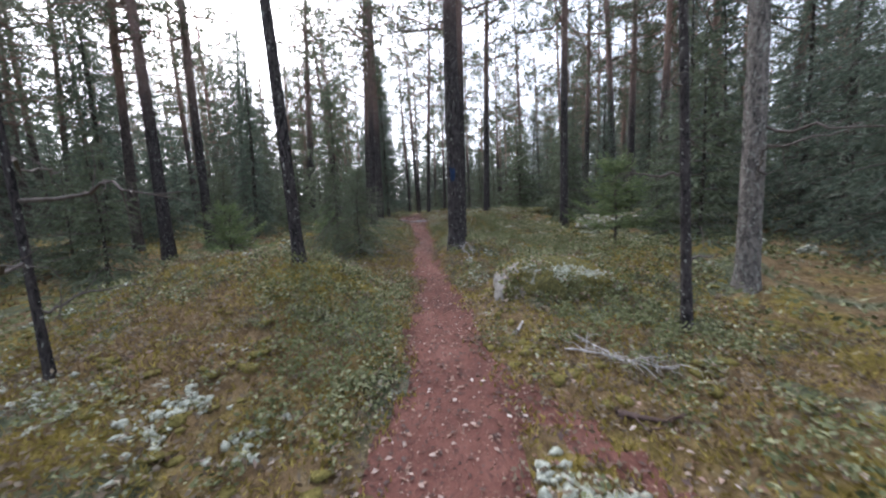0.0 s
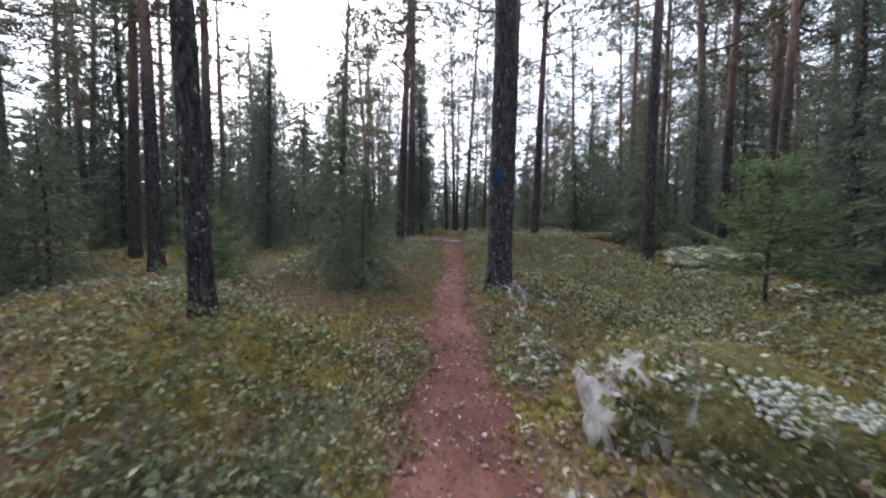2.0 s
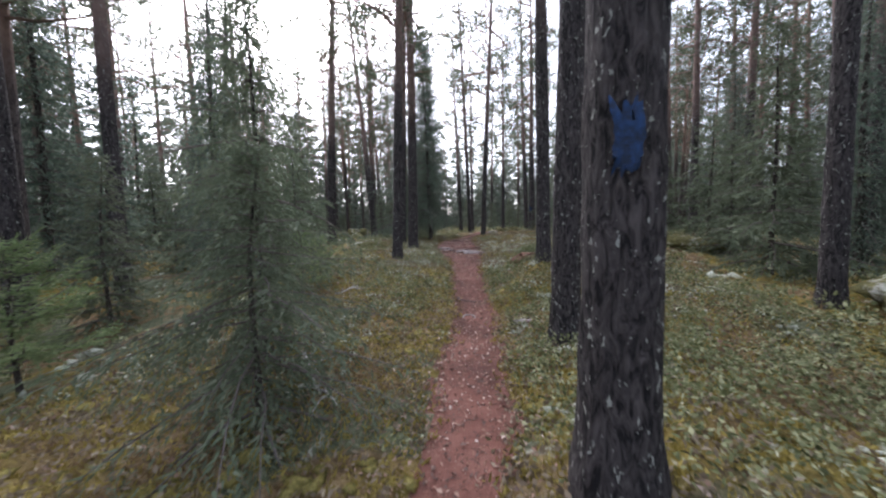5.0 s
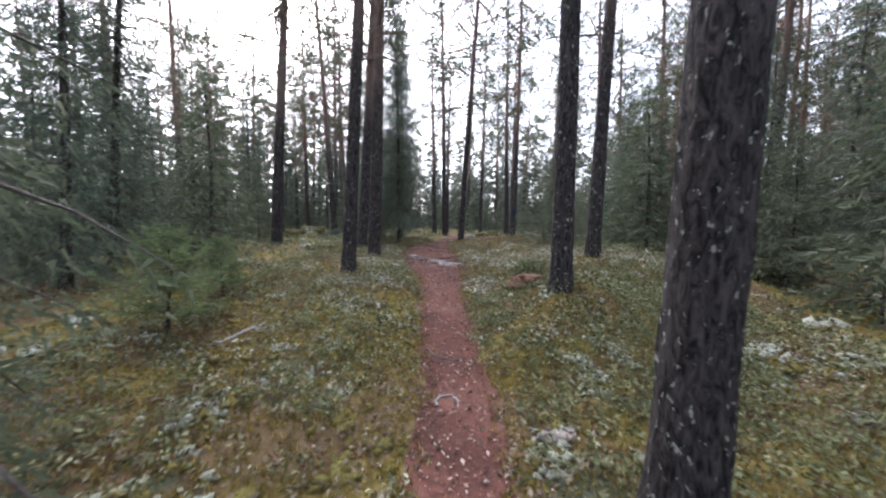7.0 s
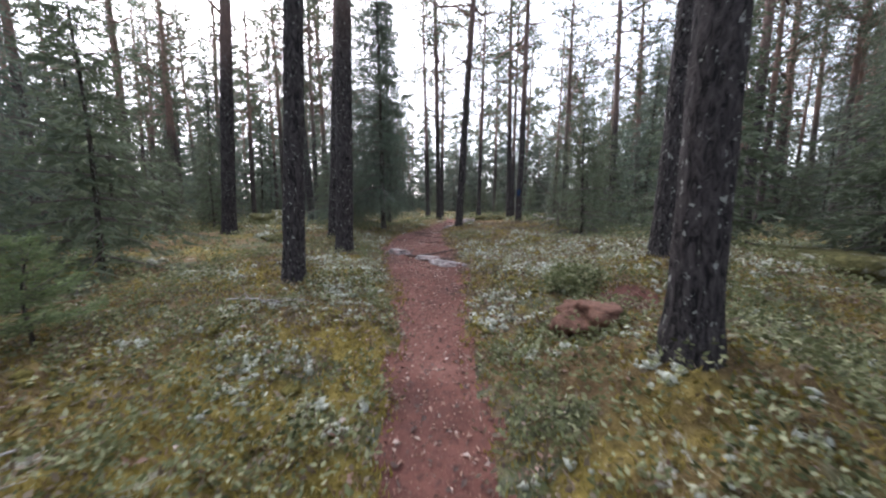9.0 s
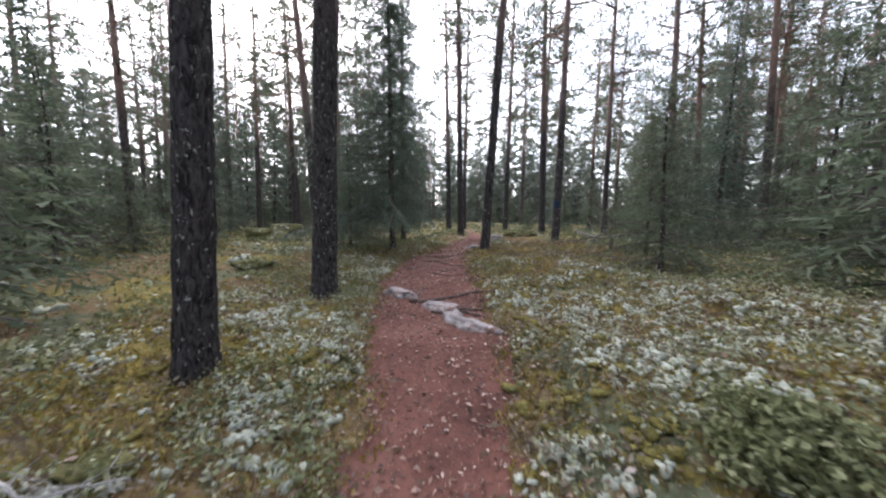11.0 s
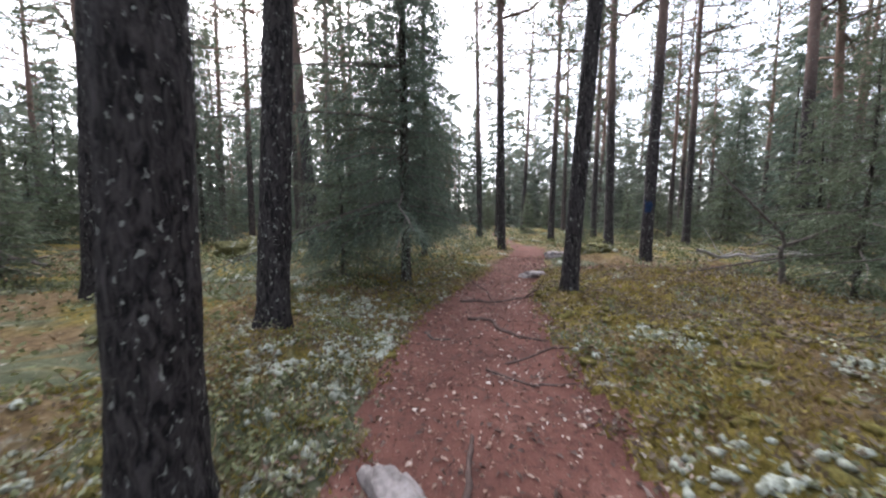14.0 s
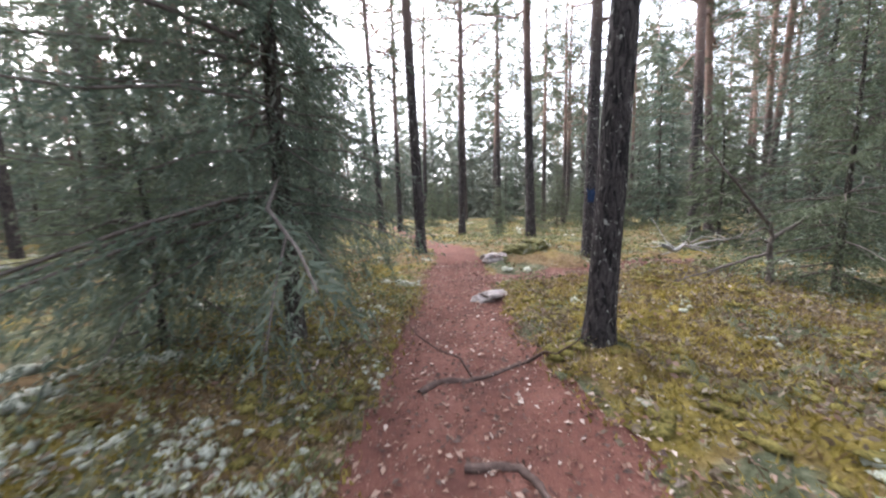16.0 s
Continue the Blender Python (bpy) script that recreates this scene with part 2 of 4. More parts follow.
def tube(points, radii, sides=6, rough=0.0, seed=0):
    """A limb: rings of corners along a line, closed at the tip."""
    pts, rad = np.asarray(points, float), np.asarray(radii, float)
    way = unit(np.gradient(pts, axis=0))
    ref = np.array([0.3, 0.9, 0.1]) if abs(way[0][2]) > 0.7 else np.array([0, 0, 1.0])
    u = unit(np.cross(way, ref))
    w = np.cross(way, u)
    a = np.linspace(0, 2 * math.pi, sides, endpoint=False)
    r = rad[:, None] * np.ones(sides)
    if rough:
        for i in range(len(pts)):
            for j in range(sides):
                q = Vector((math.cos(a[j]) * 2.0, math.sin(a[j]) * 2.0, pts[i][2] * 0.8 + seed))
                r[i, j] *= 1 + rough * (abs(noise.noise(q * 2.6)) * 1.4 - 0.35 + 0.5 * noise.noise(Vector((q.x * 6, q.y * 6, q.z * 5))))
    v = pts[:, None] + r[..., None] * (np.cos(a)[None, :, None] * u[:, None] + np.sin(a)[None, :, None] * w[:, None])
    n = len(pts)
    i, j = np.meshgrid(np.arange(n - 1), np.arange(sides), indexing="ij")
    k = (j + 1) % sides
    f = np.stack([i * sides + j, i * sides + k, (i + 1) * sides + k, (i + 1) * sides + j], -1).reshape(-1, 4)
    return v.reshape(-1, 3), f


def joined(pieces):
    vs, fs, n = [], [], 0
    for v, f in pieces:
        vs.append(v)
        fs.append(np.asarray(f) + n)
        n += len(v)
    return np.concatenate(vs), np.concatenate(fs)


# ---- the ground ----
def bump(x, y, cx, cy, rx, ry, h):
    """A soft round rise of the ground."""
    return h * math.exp(-((x - cx) / rx) ** 2 - ((y - cy) / ry) ** 2)


def path_x(y):
    """The middle of the trodden path."""
    ys = (-6, 0, 1.6, 3.2, 4.3, 5.8, 6.7, 7.3, 9.8, 11.3, 13.7, 14.45, 15.9, 17.8, 18.8, 20.1, 21.4, 23.5, 26.3, 30, 36, 46)
    xs = (0.3, 0.06, 0.01, -0.05, -0.10, -0.25, -0.41, -0.48, -0.60, -0.70, -0.99, -1.12, -1.30, -1.75, -1.93, -2.06, -1.94, -1.6, -1.15, -1.5, -2.5, -4.5)
    return float(np.interp(y, ys, xs))


def path_half(y):
    """Half of the path's width."""
    ys = (-6, 0, 1.6, 3.2, 4.3, 5.8, 7.3, 9.8, 11.3, 13.7, 14.45, 15.9, 17.8, 18.8, 20.1, 21.4, 23.5, 26.3, 30, 40)
    ws = (0.45, 0.46, 0.47, 0.40, 0.33, 0.33, 0.28, 0.36, 0.33, 0.38, 0.44, 0.68, 0.85, 0.84, 0.78, 0.62, 0.62, 0.45, 0.28, 0.2)
    return float(np.interp(y, ys, ws))


def near_line(x, y, x0, y0, x1, y1):
    """Distance from a point to a line between two others."""
    k = ((x - x0) * (x1 - x0) + (y - y0) * (y1 - y0)) / ((x1 - x0) ** 2 + (y1 - y0) ** 2)
    k = min(max(k, 0), 1)
    return math.hypot(x - x0 - k * (x1 - x0), y - y0 - k * (y1 - y0))


def path_edge(x, y):
    """Metres outside the trodden earth (inside: below zero), with its two side trails."""
    d = abs(x - path_x(y)) - path_half(y)
    d = min(d, near_line(x, y, 0.45, 2.6, 1.35, 0.9) - 0.10)
    d = min(d, near_line(x, y, -1.0, 23.9, 3.6, 24.7) - 0.38)
    d = min(d, 1.1 * math.hypot(x - 1.08, y - 13.95) - 0.44)
    return d + 0.12 * noise.noise(Vector((2.3 * x, 2.3 * y, 0.4))) + 0.10 * noise.noise(Vector((7 * x, 7 * y, 2.4)))


def ground_z(x, y):
    """Height of the ground: a slow climb along the path, with mounds beside it."""
    z = 0.068 * min(max(y, -8), 20) + 0.012 * min(max(y - 20, 0), 25)
    z += bump(x, y, -3.4, 5.2, 1.9, 1.4, 0.56)
    z += bump(x, y, -2.0, 4.5, 0.85, 0.9, 0.34)
    z += bump(x, y, 0.62, 7.2, 0.75, 1.0, 0.32)
    z += bump(x, y, -3.2, 15.4, 1.6, 2.2, 0.16)
    z += bump(x, y, -3.5, 19.9, 0.9, 0.9, -0.12)
    z += bump(x, y, 1.7, 5.2, 1.0, 0.9, 0.10)
    z += bump(x, y, 2.6, 15.6, 2.2, 2.4, 0.48)
    z += bump(x, y, 0.75, 12.6, 0.8, 0.9, 0.38)
    z += bump(x, y, 5.5, 10.5, 2.4, 1.6, 0.25)
    z += bump(x, y, 0.6, 19.3, 1.4, 2.2, 0.17)
    z += bump(x, y, -0.85, 20.85, 0.5, 0.5, 0.14)
    z += bump(x, y, 0.0, 27.0, 3.0, 3.0, 0.25)
    z += bump(x, y, -9, 3.0, 3.5, 4, -0.35)
    z += bump(x, y, -6.8, 8.8, 3.2, 2.6, -0.34)
    z += bump(x, y, -0.6, 10.8, 1.6, 1.8, -0.13)
    z += bump(x, y, -1.4, 17.0, 0.8, 0.7, -0.06)
    z += bump(x, y, -3.2, 17.3, 0.9, 0.9, -0.12)
    z += bump(x, y, 1.2, 13.85, 0.2, 0.18, -0.30)
    z += bump(x, y, -1.3, 19.6, 0.9, 1.0, 0.08)
    z += bump(x, y, -2.3, 2.9, 0.9, 0.8, 0.17)
    z += bump(x, y, -3.7, 5.3, 0.9, 0.8, 0.10)
    z += bump(x, y, -0.80, 5.1, 0.45, 0.9, -0.14)
    z += bump(x, y, 3.9, 5.6, 1.9, 1.5, 0.38)
    z += bump(x, y, 1.4, 8.5, 1.0, 1.0, 0.12)
    z += bump(x, y, 1.2, 22.6, 1.6, 1.5, 0.17)
    z += bump(x, y, -4.8, 28.0, 2.0, 2.5, -0.22)
    away = min(abs(x - path_x(y)) / 1.2, 1.0)
    z += away * 0.10 * noise.noise(Vector((0.55 * x, 0.55 * y, 3.1)))
    z += away * 0.085 * noise.noise(Vector((1.5 * x, 1.5 * y, 7.7)))
    far = max(abs(x + 1) - 14, 0) + max(y - 34, 0)
    return z + min(far, 30) * 0.03 * (0.5 + noise.noise(Vector((0.06 * x, 0.06 * y, 1.3))))


def spaced(lo, a, b, hi, step, grow):
    """Grid lines: fine between a and b, wider and wider out to lo and hi."""
    out, s, x = list(np.arange(a, b, step)), step, b
    while x < hi:
        out.append(x)
        s *= grow
        x += s
    out.append(hi)
    s, x = step, a
    while x > lo:
        s *= grow
        x -= s
        out.insert(0, max(x, lo))
    return np.array(out)


GX = spaced(-900, -4.6, 3.2, 900, 0.085, 1.14)
GY = spaced(-900, -1.2, 25.5, 1200, 0.085, 1.14)
GZ = np.zeros((len(GY), len(GX)))
GE = np.full((len(GY), len(GX)), 9.0)
for iy, gy in enumerate(GY):
    for ix, gx in enumerate(GX):
        GZ[iy, ix] = ground_z(gx, gy)
        if -5.5 < gx < 5 and -6 < gy < 45:
            e = GE[iy, ix] = path_edge(gx, gy)
            if e < 0.25:
                GZ[iy, ix] -= 0.055 * min(1, (0.25 - e) / 0.35)
                GZ[iy, ix] += 0.02 * noise.noise(Vector((4 * gx, 4 * gy, 5)))
            else:
                GZ[iy, ix] += 0.065 * noise.noise(Vector((3.2 * gx, 3.2 * gy, 5))) + 0.040 * noise.noise(Vector((7.5 * gx, 7.5 * gy, 5)))


def lookup(grid, x, y):
    """A grid's value at places, between its lines."""
    x, y = np.asarray(x, float), np.asarray(y, float)
    i = np.clip(np.searchsorted(GX, x) - 1, 0, len(GX) - 2)
    j = np.clip(np.searchsorted(GY, y) - 1, 0, len(GY) - 2)
    u, w = (x - GX[i]) / (GX[i + 1] - GX[i]), (y - GY[j]) / (GY[j + 1] - GY[j])
    return (grid[j, i] * (1 - u) + grid[j, i + 1] * u) * (1 - w) + (grid[j + 1, i] * (1 - u) + grid[j + 1, i + 1] * u) * w


def top(x, y):
    return float(lookup(GZ, x, y))


def build_ground():
    xx, yy = np.meshgrid(GX, GY)
    verts = np.stack([xx, yy, GZ], -1).reshape(-1, 3)
    j, i = np.meshgrid(np.arange(len(GY) - 1), np.arange(len(GX) - 1), indexing="ij")
    w = len(GX)
    quads = np.stack([j * w + i, j * w + i + 1, (j + 1) * w + i + 1, (j + 1) * w + i], -1).reshape(-1, 4)
    mid = GE.ravel()[quads].mean(1)
    for name, keep, m, label, cat in (
        ("ground", mid >= 0, GROUND, "mossy forest floor with heath, lichen and berry scrub", "forest floor"),
        ("path", mid < 0, PATH, "narrow trodden path of reddish-brown earth with scattered leaves", "path"),
    ):
        q = quads[keep]
        used, back = np.unique(q, return_inverse=True)
        ob = new(name, mesh_np(name, verts[used], back.reshape(-1, 4), m, True))
        tagged(ob, label, cat, kind="structure")


build_ground()


# ---- trees ----
def trunk_line(h, lean, bend, n, seed):
    t = np.linspace(0, 1, n) ** 1.25
    a = seed * 2.4
    x = lean[0] * h * t + bend * np.sin(t * 5 + a) * t
    y = lean[1] * h * t + bend * np.cos(t * 4 + a) * t
    return np.stack([x, y, h * t - 0.12 * (t == 0)], 1), t


def trunk_mesh(h, d, lean=(0, 0), bend=0.08, seed=0, sides=10, rings=24, mat=None, rough=0.0, flare=0.28):
    pts, t = trunk_line(h, lean, bend, rings, seed)
    rad = d / 2 * ((1 - t) ** 0.75 * 0.97 + 0.03)
    rad = rad * (1 + flare * np.exp(-np.maximum(pts[:, 2], 0) / 0.16))
    v, f = tube(pts, rad, sides, rough, seed)
    return mesh_np("trunk", v, f, mat, True), pts, t


def limb_points(start, way, length, sag, n, wiggle, r):
    s = np.linspace(0, 1, n)[:, None]
    p = start + unit(way) * length * s + np.array([0, 0, 1.0]) * sag * length * s ** 2
    return p + np.cumsum(r.normal(size=(n, 3)) * wiggle * length / n, 0) * (s > 0)


def pine_crown(h, spread, limbs, tufts, needles, low, seed, big=1.0, rings=6):
    """Limbs and needle tufts of a pine, with its trunk at the origin: two meshes."""
    r = np.random.default_rng(seed)
    wood, at, way = [], [], []
    for i in range(limbs):
        f = low + (0.98 - low) * ((i + r.random()) / limbs)
        a = r.random() * 6.283
        length = spread * (0.45 + 0.55 * r.random()) * (1.15 - 0.85 * max(f - 0.62, 0) / 0.38) * (0.75 if f < 0.6 else 1)
        d = np.array([math.cos(a), math.sin(a), 0.15 + 0.9 * max(f - 0.7, 0) + 0.3 * (r.random() - 0.4)])
        p = limb_points(np.array([0, 0, h * f]), d, length, r.uniform(-0.12, 0.25), rings, 0.35, r)
        wood.append(tube(p, np.linspace(0.030, 0.007, rings) * (0.7 + length / 2.2), 3))
        k = max(2, int(tufts * length / spread))
        s = r.uniform(0.35, 1.0, k) ** 0.8
        q = np.stack([np.interp(s, np.linspace(0, 1, rings), p[:, c]) for c in range(3)], 1)
        off = r.normal(size=(k, 3)) * np.array([0.34, 0.34, 0.17]) * (0.5 + length * 0.35)
        for b0, o in zip(q[: 1 if rings > 4 else 0], off):
            wood.append(tube(np.stack([b0, b0 + o * 0.5 + (0, 0, 0.02), b0 + o]), (0.012, 0.009, 0.005), 3))
        at.append(q + off)
        way.append(unit(unit(d)[None] + r.normal(size=(k, 3)) * 0.7 + (0, 0, 0.35)))
    at, way = np.concatenate(at), np.concatenate(way)
    n = len(at)
    at, way = np.repeat(at, needles, 0), np.repeat(way, needles, 0)
    dirs = unit(way * 0.55 + rng.normal(size=way.shape) * 0.75)
    at = at + rng.normal(size=at.shape) * 0.085 * big
    v, f = blades(at, dirs, rng.uniform(0.13, 0.30, len(at)) * big, rng.uniform(0.020, 0.048, len(at)) * big)
    return joined(wood), (v, f)


def spruce_parts(h, reach, gaps, per, twigs, spikes, seed, droop=0.35, low=0.04, size=1.0, ragged=0.25, rings=4, needle=0.0, hang=0.25, bias=0.0):
    """The branches of a spruce, its trunk at the origin: wood and needle sprays of each."""
    r = np.random.default_rng(seed)
    out = []
    n = int(h / gaps)
    for i in range(n):
        tier = low + (0.985 - low) * (i + 0.5 * r.random()) / n
        for j in range(per):
            f = tier + 0.22 * gaps / h * r.normal() * (needle > 0)
            a = 6.283 * (j + r.random() * 0.8) / per + i * 1.1
            length = reach * ((1 - f) ** 0.8 * 0.95 + 0.04) * (1 - ragged + 2 * ragged * r.random() * 0.75) * (1 - bias * math.cos(a))
            d = np.array([math.cos(a), math.sin(a), 0.75 * f - droop * 0.55])
            p = limb_points(np.array([0, 0, h * f]), d, length, -droop * (1 - f) * 0.9 + 0.06, rings, 0.10, r)
            p[-1, 2] += 0.05 * length
            wood = tube(p, np.linspace(0.013, 0.003, rings) * (0.5 + 0.6 * length), 3)
            k = max(4, int(twigs * (0.35 + 0.65 * length / reach)))
            s = np.linspace(0.10, 1.0, k)
            q = np.stack([np.interp(s, np.linspace(0, 1, rings), p[:, c]) for c in range(3)], 1)
            side = np.array([-math.sin(a), math.cos(a), 0]) * np.where(np.arange(k) % 2, 1, -1)[:, None]
            fw = np.array([math.cos(a), math.sin(a), 0])
            way = unit(side * 0.75 + fw * 0.65 + np.array([0, 0, -0.28 - 0.5 * droop if droop > 0 else 0.0]) + r.normal(size=(k, 3)) * np.array([0.22, 0.22, 0.22 if droop > 0 else 0.10]))
            way[-1] = unit(p[-1] - p[-2])
            ln = (0.10 + 0.36 * length * (1.05 - s)) * r.uniform(0.6, 1.25, k)
            if needle:
                count = np.maximum((ln / needle).astype(int), 3)
                which = np.repeat(np.arange(k), count)
                u = np.concatenate([(np.arange(c) + r.random(c)) / c for c in count])
                q, way, ln = q[which], way[which], ln[which]
                size_of = r.uniform(0.05, 0.10, len(u)) * (1.15 - 0.4 * u)
                splay, wide_of = 0.55, size_of * 0.24
            else:
                u = np.tile((np.arange(spikes) + 0.4) / spikes, k)
                q, way, ln = np.repeat(q, spikes, 0), np.repeat(way, spikes, 0), np.repeat(ln, spikes)
                step = np.maximum(ln / spikes * 2.2, 0.04 * size)
                size_of = step * r.uniform(0.8, 1.6, len(u))
                splay, wide_of = 0.5, np.clip(step * 0.25, 0.008, 0.036) * size
            pos = q + way * (ln * u)[:, None] - np.array([0, 0, 1.0]) * (hang * ln * u * u)[:, None]
            turn = unit(way * 0.9 - np.array([0, 0, 1.0]) * (1.4 * (hang - 0.25) * u)[:, None] + r.normal(size=way.shape) * np.array([splay, splay, 0.35 if droop > 0 else 0.2]))
            v, t = blades(pos, turn, size_of, wide_of)
            out.append((wood, (v, t)))
    return out


def all_of(branches):
    return joined([w for w, _ in branches]), joined([n for _, n in branches])


CROWNS = {}


def crown_meshes(key):
    """Shared limb and needle meshes, made once for each kind of crown."""
    if key not in CROWNS:
        kind, seed = key
        if kind == "pine":
            a, b = pine_crown(15, 2.4, 38, 10, 14, 0.36, seed, 1.1, 5)
            mats = BARK_FAR, PINE_N
        elif kind == "far_pine":
            a, b = pine_crown(15, 2.6, 30, 10, 9, 0.34, seed, 1.75, 3)
            mats = BARK_FAR, PINE_N
        elif kind == "spruce":
            a, b = all_of(spruce_parts(11, 2.4, 0.33, 6, 17, 7, seed, 0.42, 0.05, 1.5))
            mats = TWIG, SPRUCE_N
        elif kind == "far_spruce":
            a, b = all_of(spruce_parts(11, 2.3, 0.58, 5, 12, 3, seed, 0.42, 0.04, 3.4, 0.25, 2))
            mats = TWIG, SPRUCE_N
        elif kind == "thicket_spruce":
            a, b = all_of(spruce_parts(4.0, 1.35, 0.27, 6, 14, 5, seed, 0.36, 0.05, 1.6, 0.45, 3))
            mats = TWIG, DULL_N
        CROWNS[key] = mesh_np("branchwork", *a, mats[0]), mesh_np("crown", *b, mats[1])
    return CROWNS[key]


# the spruces nearest to the path, branch by branch
SINGLE = {
    "big_spruce": (11, (TWIG, SPRUCE_N), (11, 2.35, 0.44, 11, 34, 9, 0.40, 0.10, 1.25, 0.75, 5, 0.022, 0.85, 0.42)),
    "ragged_spruce": (3.3, (TWIG, DULL_N), (3.3, 1.20, 0.17, 5, 24, 8, 0.70, 0.03, 0.95, 0.8, 4, 0.026, 0.95, 0.0)),
    "half_grown_spruce": (4.0, (TWIG, DULL_N), (4.0, 1.5, 0.30, 7, 26, 9, 0.36, 0.05, 1.0, 0.6, 4, 0.026, 0.5, 0.0)),
    "young_spruce": (2.0, (TWIG, YOUNG_N), (2.0, 1.30, 0.31, 8, 28, 8, -0.05, 0.16, 1.15, 0.35, 4, 0.018, 0.05, 0.0)),
}
NATIVE = {"pine": 15, "far_pine": 15, "spruce": 11, "far_spruce": 11, "big_spruce": 11, "ragged_spruce": 3.3, "young_spruce": 2.0, "thicket_spruce": 4.0, "half_grown_spruce": 4.0}
WORDS = {
    "pine": ("pine_tree", "tall pine with dark plated bark and thin grey-green crown", "pine tree"),
    "spruce": ("spruce_tree", "spruce with drooping dark green branches down to the ground", "spruce tree"),
    "ragged_spruce": ("spruce_tree", "ragged young spruce with dull hanging branches beside the path", "spruce tree"),
    "young_spruce": ("young_spruce", "small bright green young spruce in the moss", "young tree"),
    "half_grown_spruce": ("young_spruce", "half-grown grey-green spruce with soft drooping sprays", "young tree"),
    "thicket_spruce": ("young_spruce", "half-grown grey-green spruce in the undergrowth", "young tree"),
}


def tree(crown, x, y, h, d, lean=(0, 0), seed=0, near=False, mat=None, label="", wide=1.0, group="", bend=0.06):
    """A pine or spruce: trunk, limbs and needles under one base."""
    words = WORDS[crown.replace("far_", "").replace("big_", "")]
    base = tagged(new(words[0]), label or words[1], words[2], group)
    base.location = (x, y, top(x, y))
    pine = "pine" in crown
    sides, rings, rough = (32, 90, 0.10) if near else (8, 14, 0.0)
    me, pts, t = trunk_mesh(h, d, lean, bend, seed, sides, rings, mat or (BARK if pine else SPRUCE_BARK), rough)
    part("trunk", me, base)
    k = h / NATIVE[crown]
    if crown in SINGLE:
        size, mats, spec = SINGLE[crown]
        for wood, green in spruce_parts(*spec[:6], seed, *spec[6:]):
            shear = Matrix(((wide, 0, lean[0], 0), (0, wide, lean[1], 0), (0, 0, 1, 0), (0, 0, 0, 1)))
            limb, spray = mesh_np("branch", wood[0] * k, wood[1], mats[0], True), mesh_np("needles", green[0] * k, green[1], mats[1])
            limb.transform(shear)
            spray.transform(shear)
            tagged(part("needles", spray, part("branch", limb, base)), kind="stuff")
        return base
    a, b = crown_meshes((crown, seed % 3))
    for name, m in (("branchwork", a), ("crown", b)):
        ob = tagged(part(name, m, base), kind="stuff")
        shear = Matrix(((k * wide, 0, lean[0] * k, 0), (0, k * wide, lean[1] * k, 0), (0, 0, k, 0), (0, 0, 0, 1)))
        ob.matrix_local = shear @ Matrix.Rotation(seed * 1.7, 4, "Z")
    return base


def dead_branch(base, z, angle, length, rise, thick=0.018, seed=0, mat=None, lean=(0, 0)):
    """A bare limb with side twigs on a trunk."""
    r = np.random.default_rng(seed + 90)
    p = limb_points(np.array([lean[0] * z, lean[1] * z, z]), np.array([math.cos(angle), math.sin(angle), rise]), length, r.uniform(-0.2, 0.15), 9, 0.35, r)
    bits = [tube(p, np.linspace(thick, thick * 0.25, 9), 5)]
    for i in range(int(4 + length * 4)):
        s = r.integers(2, 9)
        w = unit(p[min(s, 8)] - p[s - 1]) + r.normal(size=3) * 0.8
        q = limb_points(p[s], w, length * r.uniform(0.12, 0.3), -0.2, 4, 0.5, r)
        bits.append(tube(q, np.linspace(thick * 0.4, thick * 0.12, 4), 3))
    return part("dead_branch", mesh_np("dead_branch", *joined(bits), mat or TWIG, True), base)


# ---- the trees beside the path ----
t_mound = tree("pine", -2.02, 4.57, 15, 0.16, (-0.03, -0.01), 1, True, label="slender pine with lichen-flecked bark on the mossy mound")
t_blue = tree("pine", 0.26, 7.28, 17, 0.34, (0.012, 0.0), 2, True, label="dark pine with a blue paint mark at the path's edge")
t_snag = tree("pine", 2.42, 3.28, 9, 0.10, (-0.035, 0.02), 3, True, label="thin lichen-spotted pine with bare lower stem", mat=BARK, wide=0.6)
t_grey = tree("pine", 3.75, 4.1, 13, 0.24, (0.0, 0.0), 4, True, mat=BARK_PALE, label="grey-barked pine among berry scrub", wide=0.7)
t_thin = tree("pine", -3.4, 2.7, 5.5, 0.07, (-0.04, 0.0), 5, True, label="thin half-dead pine at the mound's foot", wide=0.5)
tree("pine", -8.5, 10.2, 17, 0.36, (-0.01, 0.0), 6)
tree("pine", -8.15, 11.6, 18, 0.30, (-0.005, 0.0), 7)
tree("pine", -9.3, 29.5, 18, 0.28, (-0.01, 0.0), 9)
tree("pine", 3.78, 10.5, 16, 0.25, (0.008, -0.004), 10, True, label="pine with dark flaking bark on the low rise")
tree("pine", 7.5, 14.7, 17, 0.32, (-0.034, 0.02), 11)
tree("pine", 8.4, 15.2, 17, 0.34, (0.018, -0.01), 12)
tree("pine", 7.7, 18.1, 17, 0.28, (0.012, -0.006), 13)
tree("pine", 7.9, 21.4, 18, 0.32, (0.005, 0.0), 14)
t_right = tree("pine", 1.98, 15.2, 17, 0.28, (0.030, 0.0), 15, True, label="pine with dark bark leaning over the lichen slope")
t_near = tree("pine", 0.49, 9.72, 17, 0.33, (0.022, -0.004), 16, True, label="thick dark pine standing close beside the path")
t_stump = tree("pine", 0.62, 12.45, 17, 0.27, (0.0, 0.004), 17, True, label="pine with lichen-flecked dark bark in berry scrub")
t_b = tree("pine", -3.12, 15.0, 17, 0.29, (0.034, 0.010), 18, True, label="dark pine standing near the stone step")
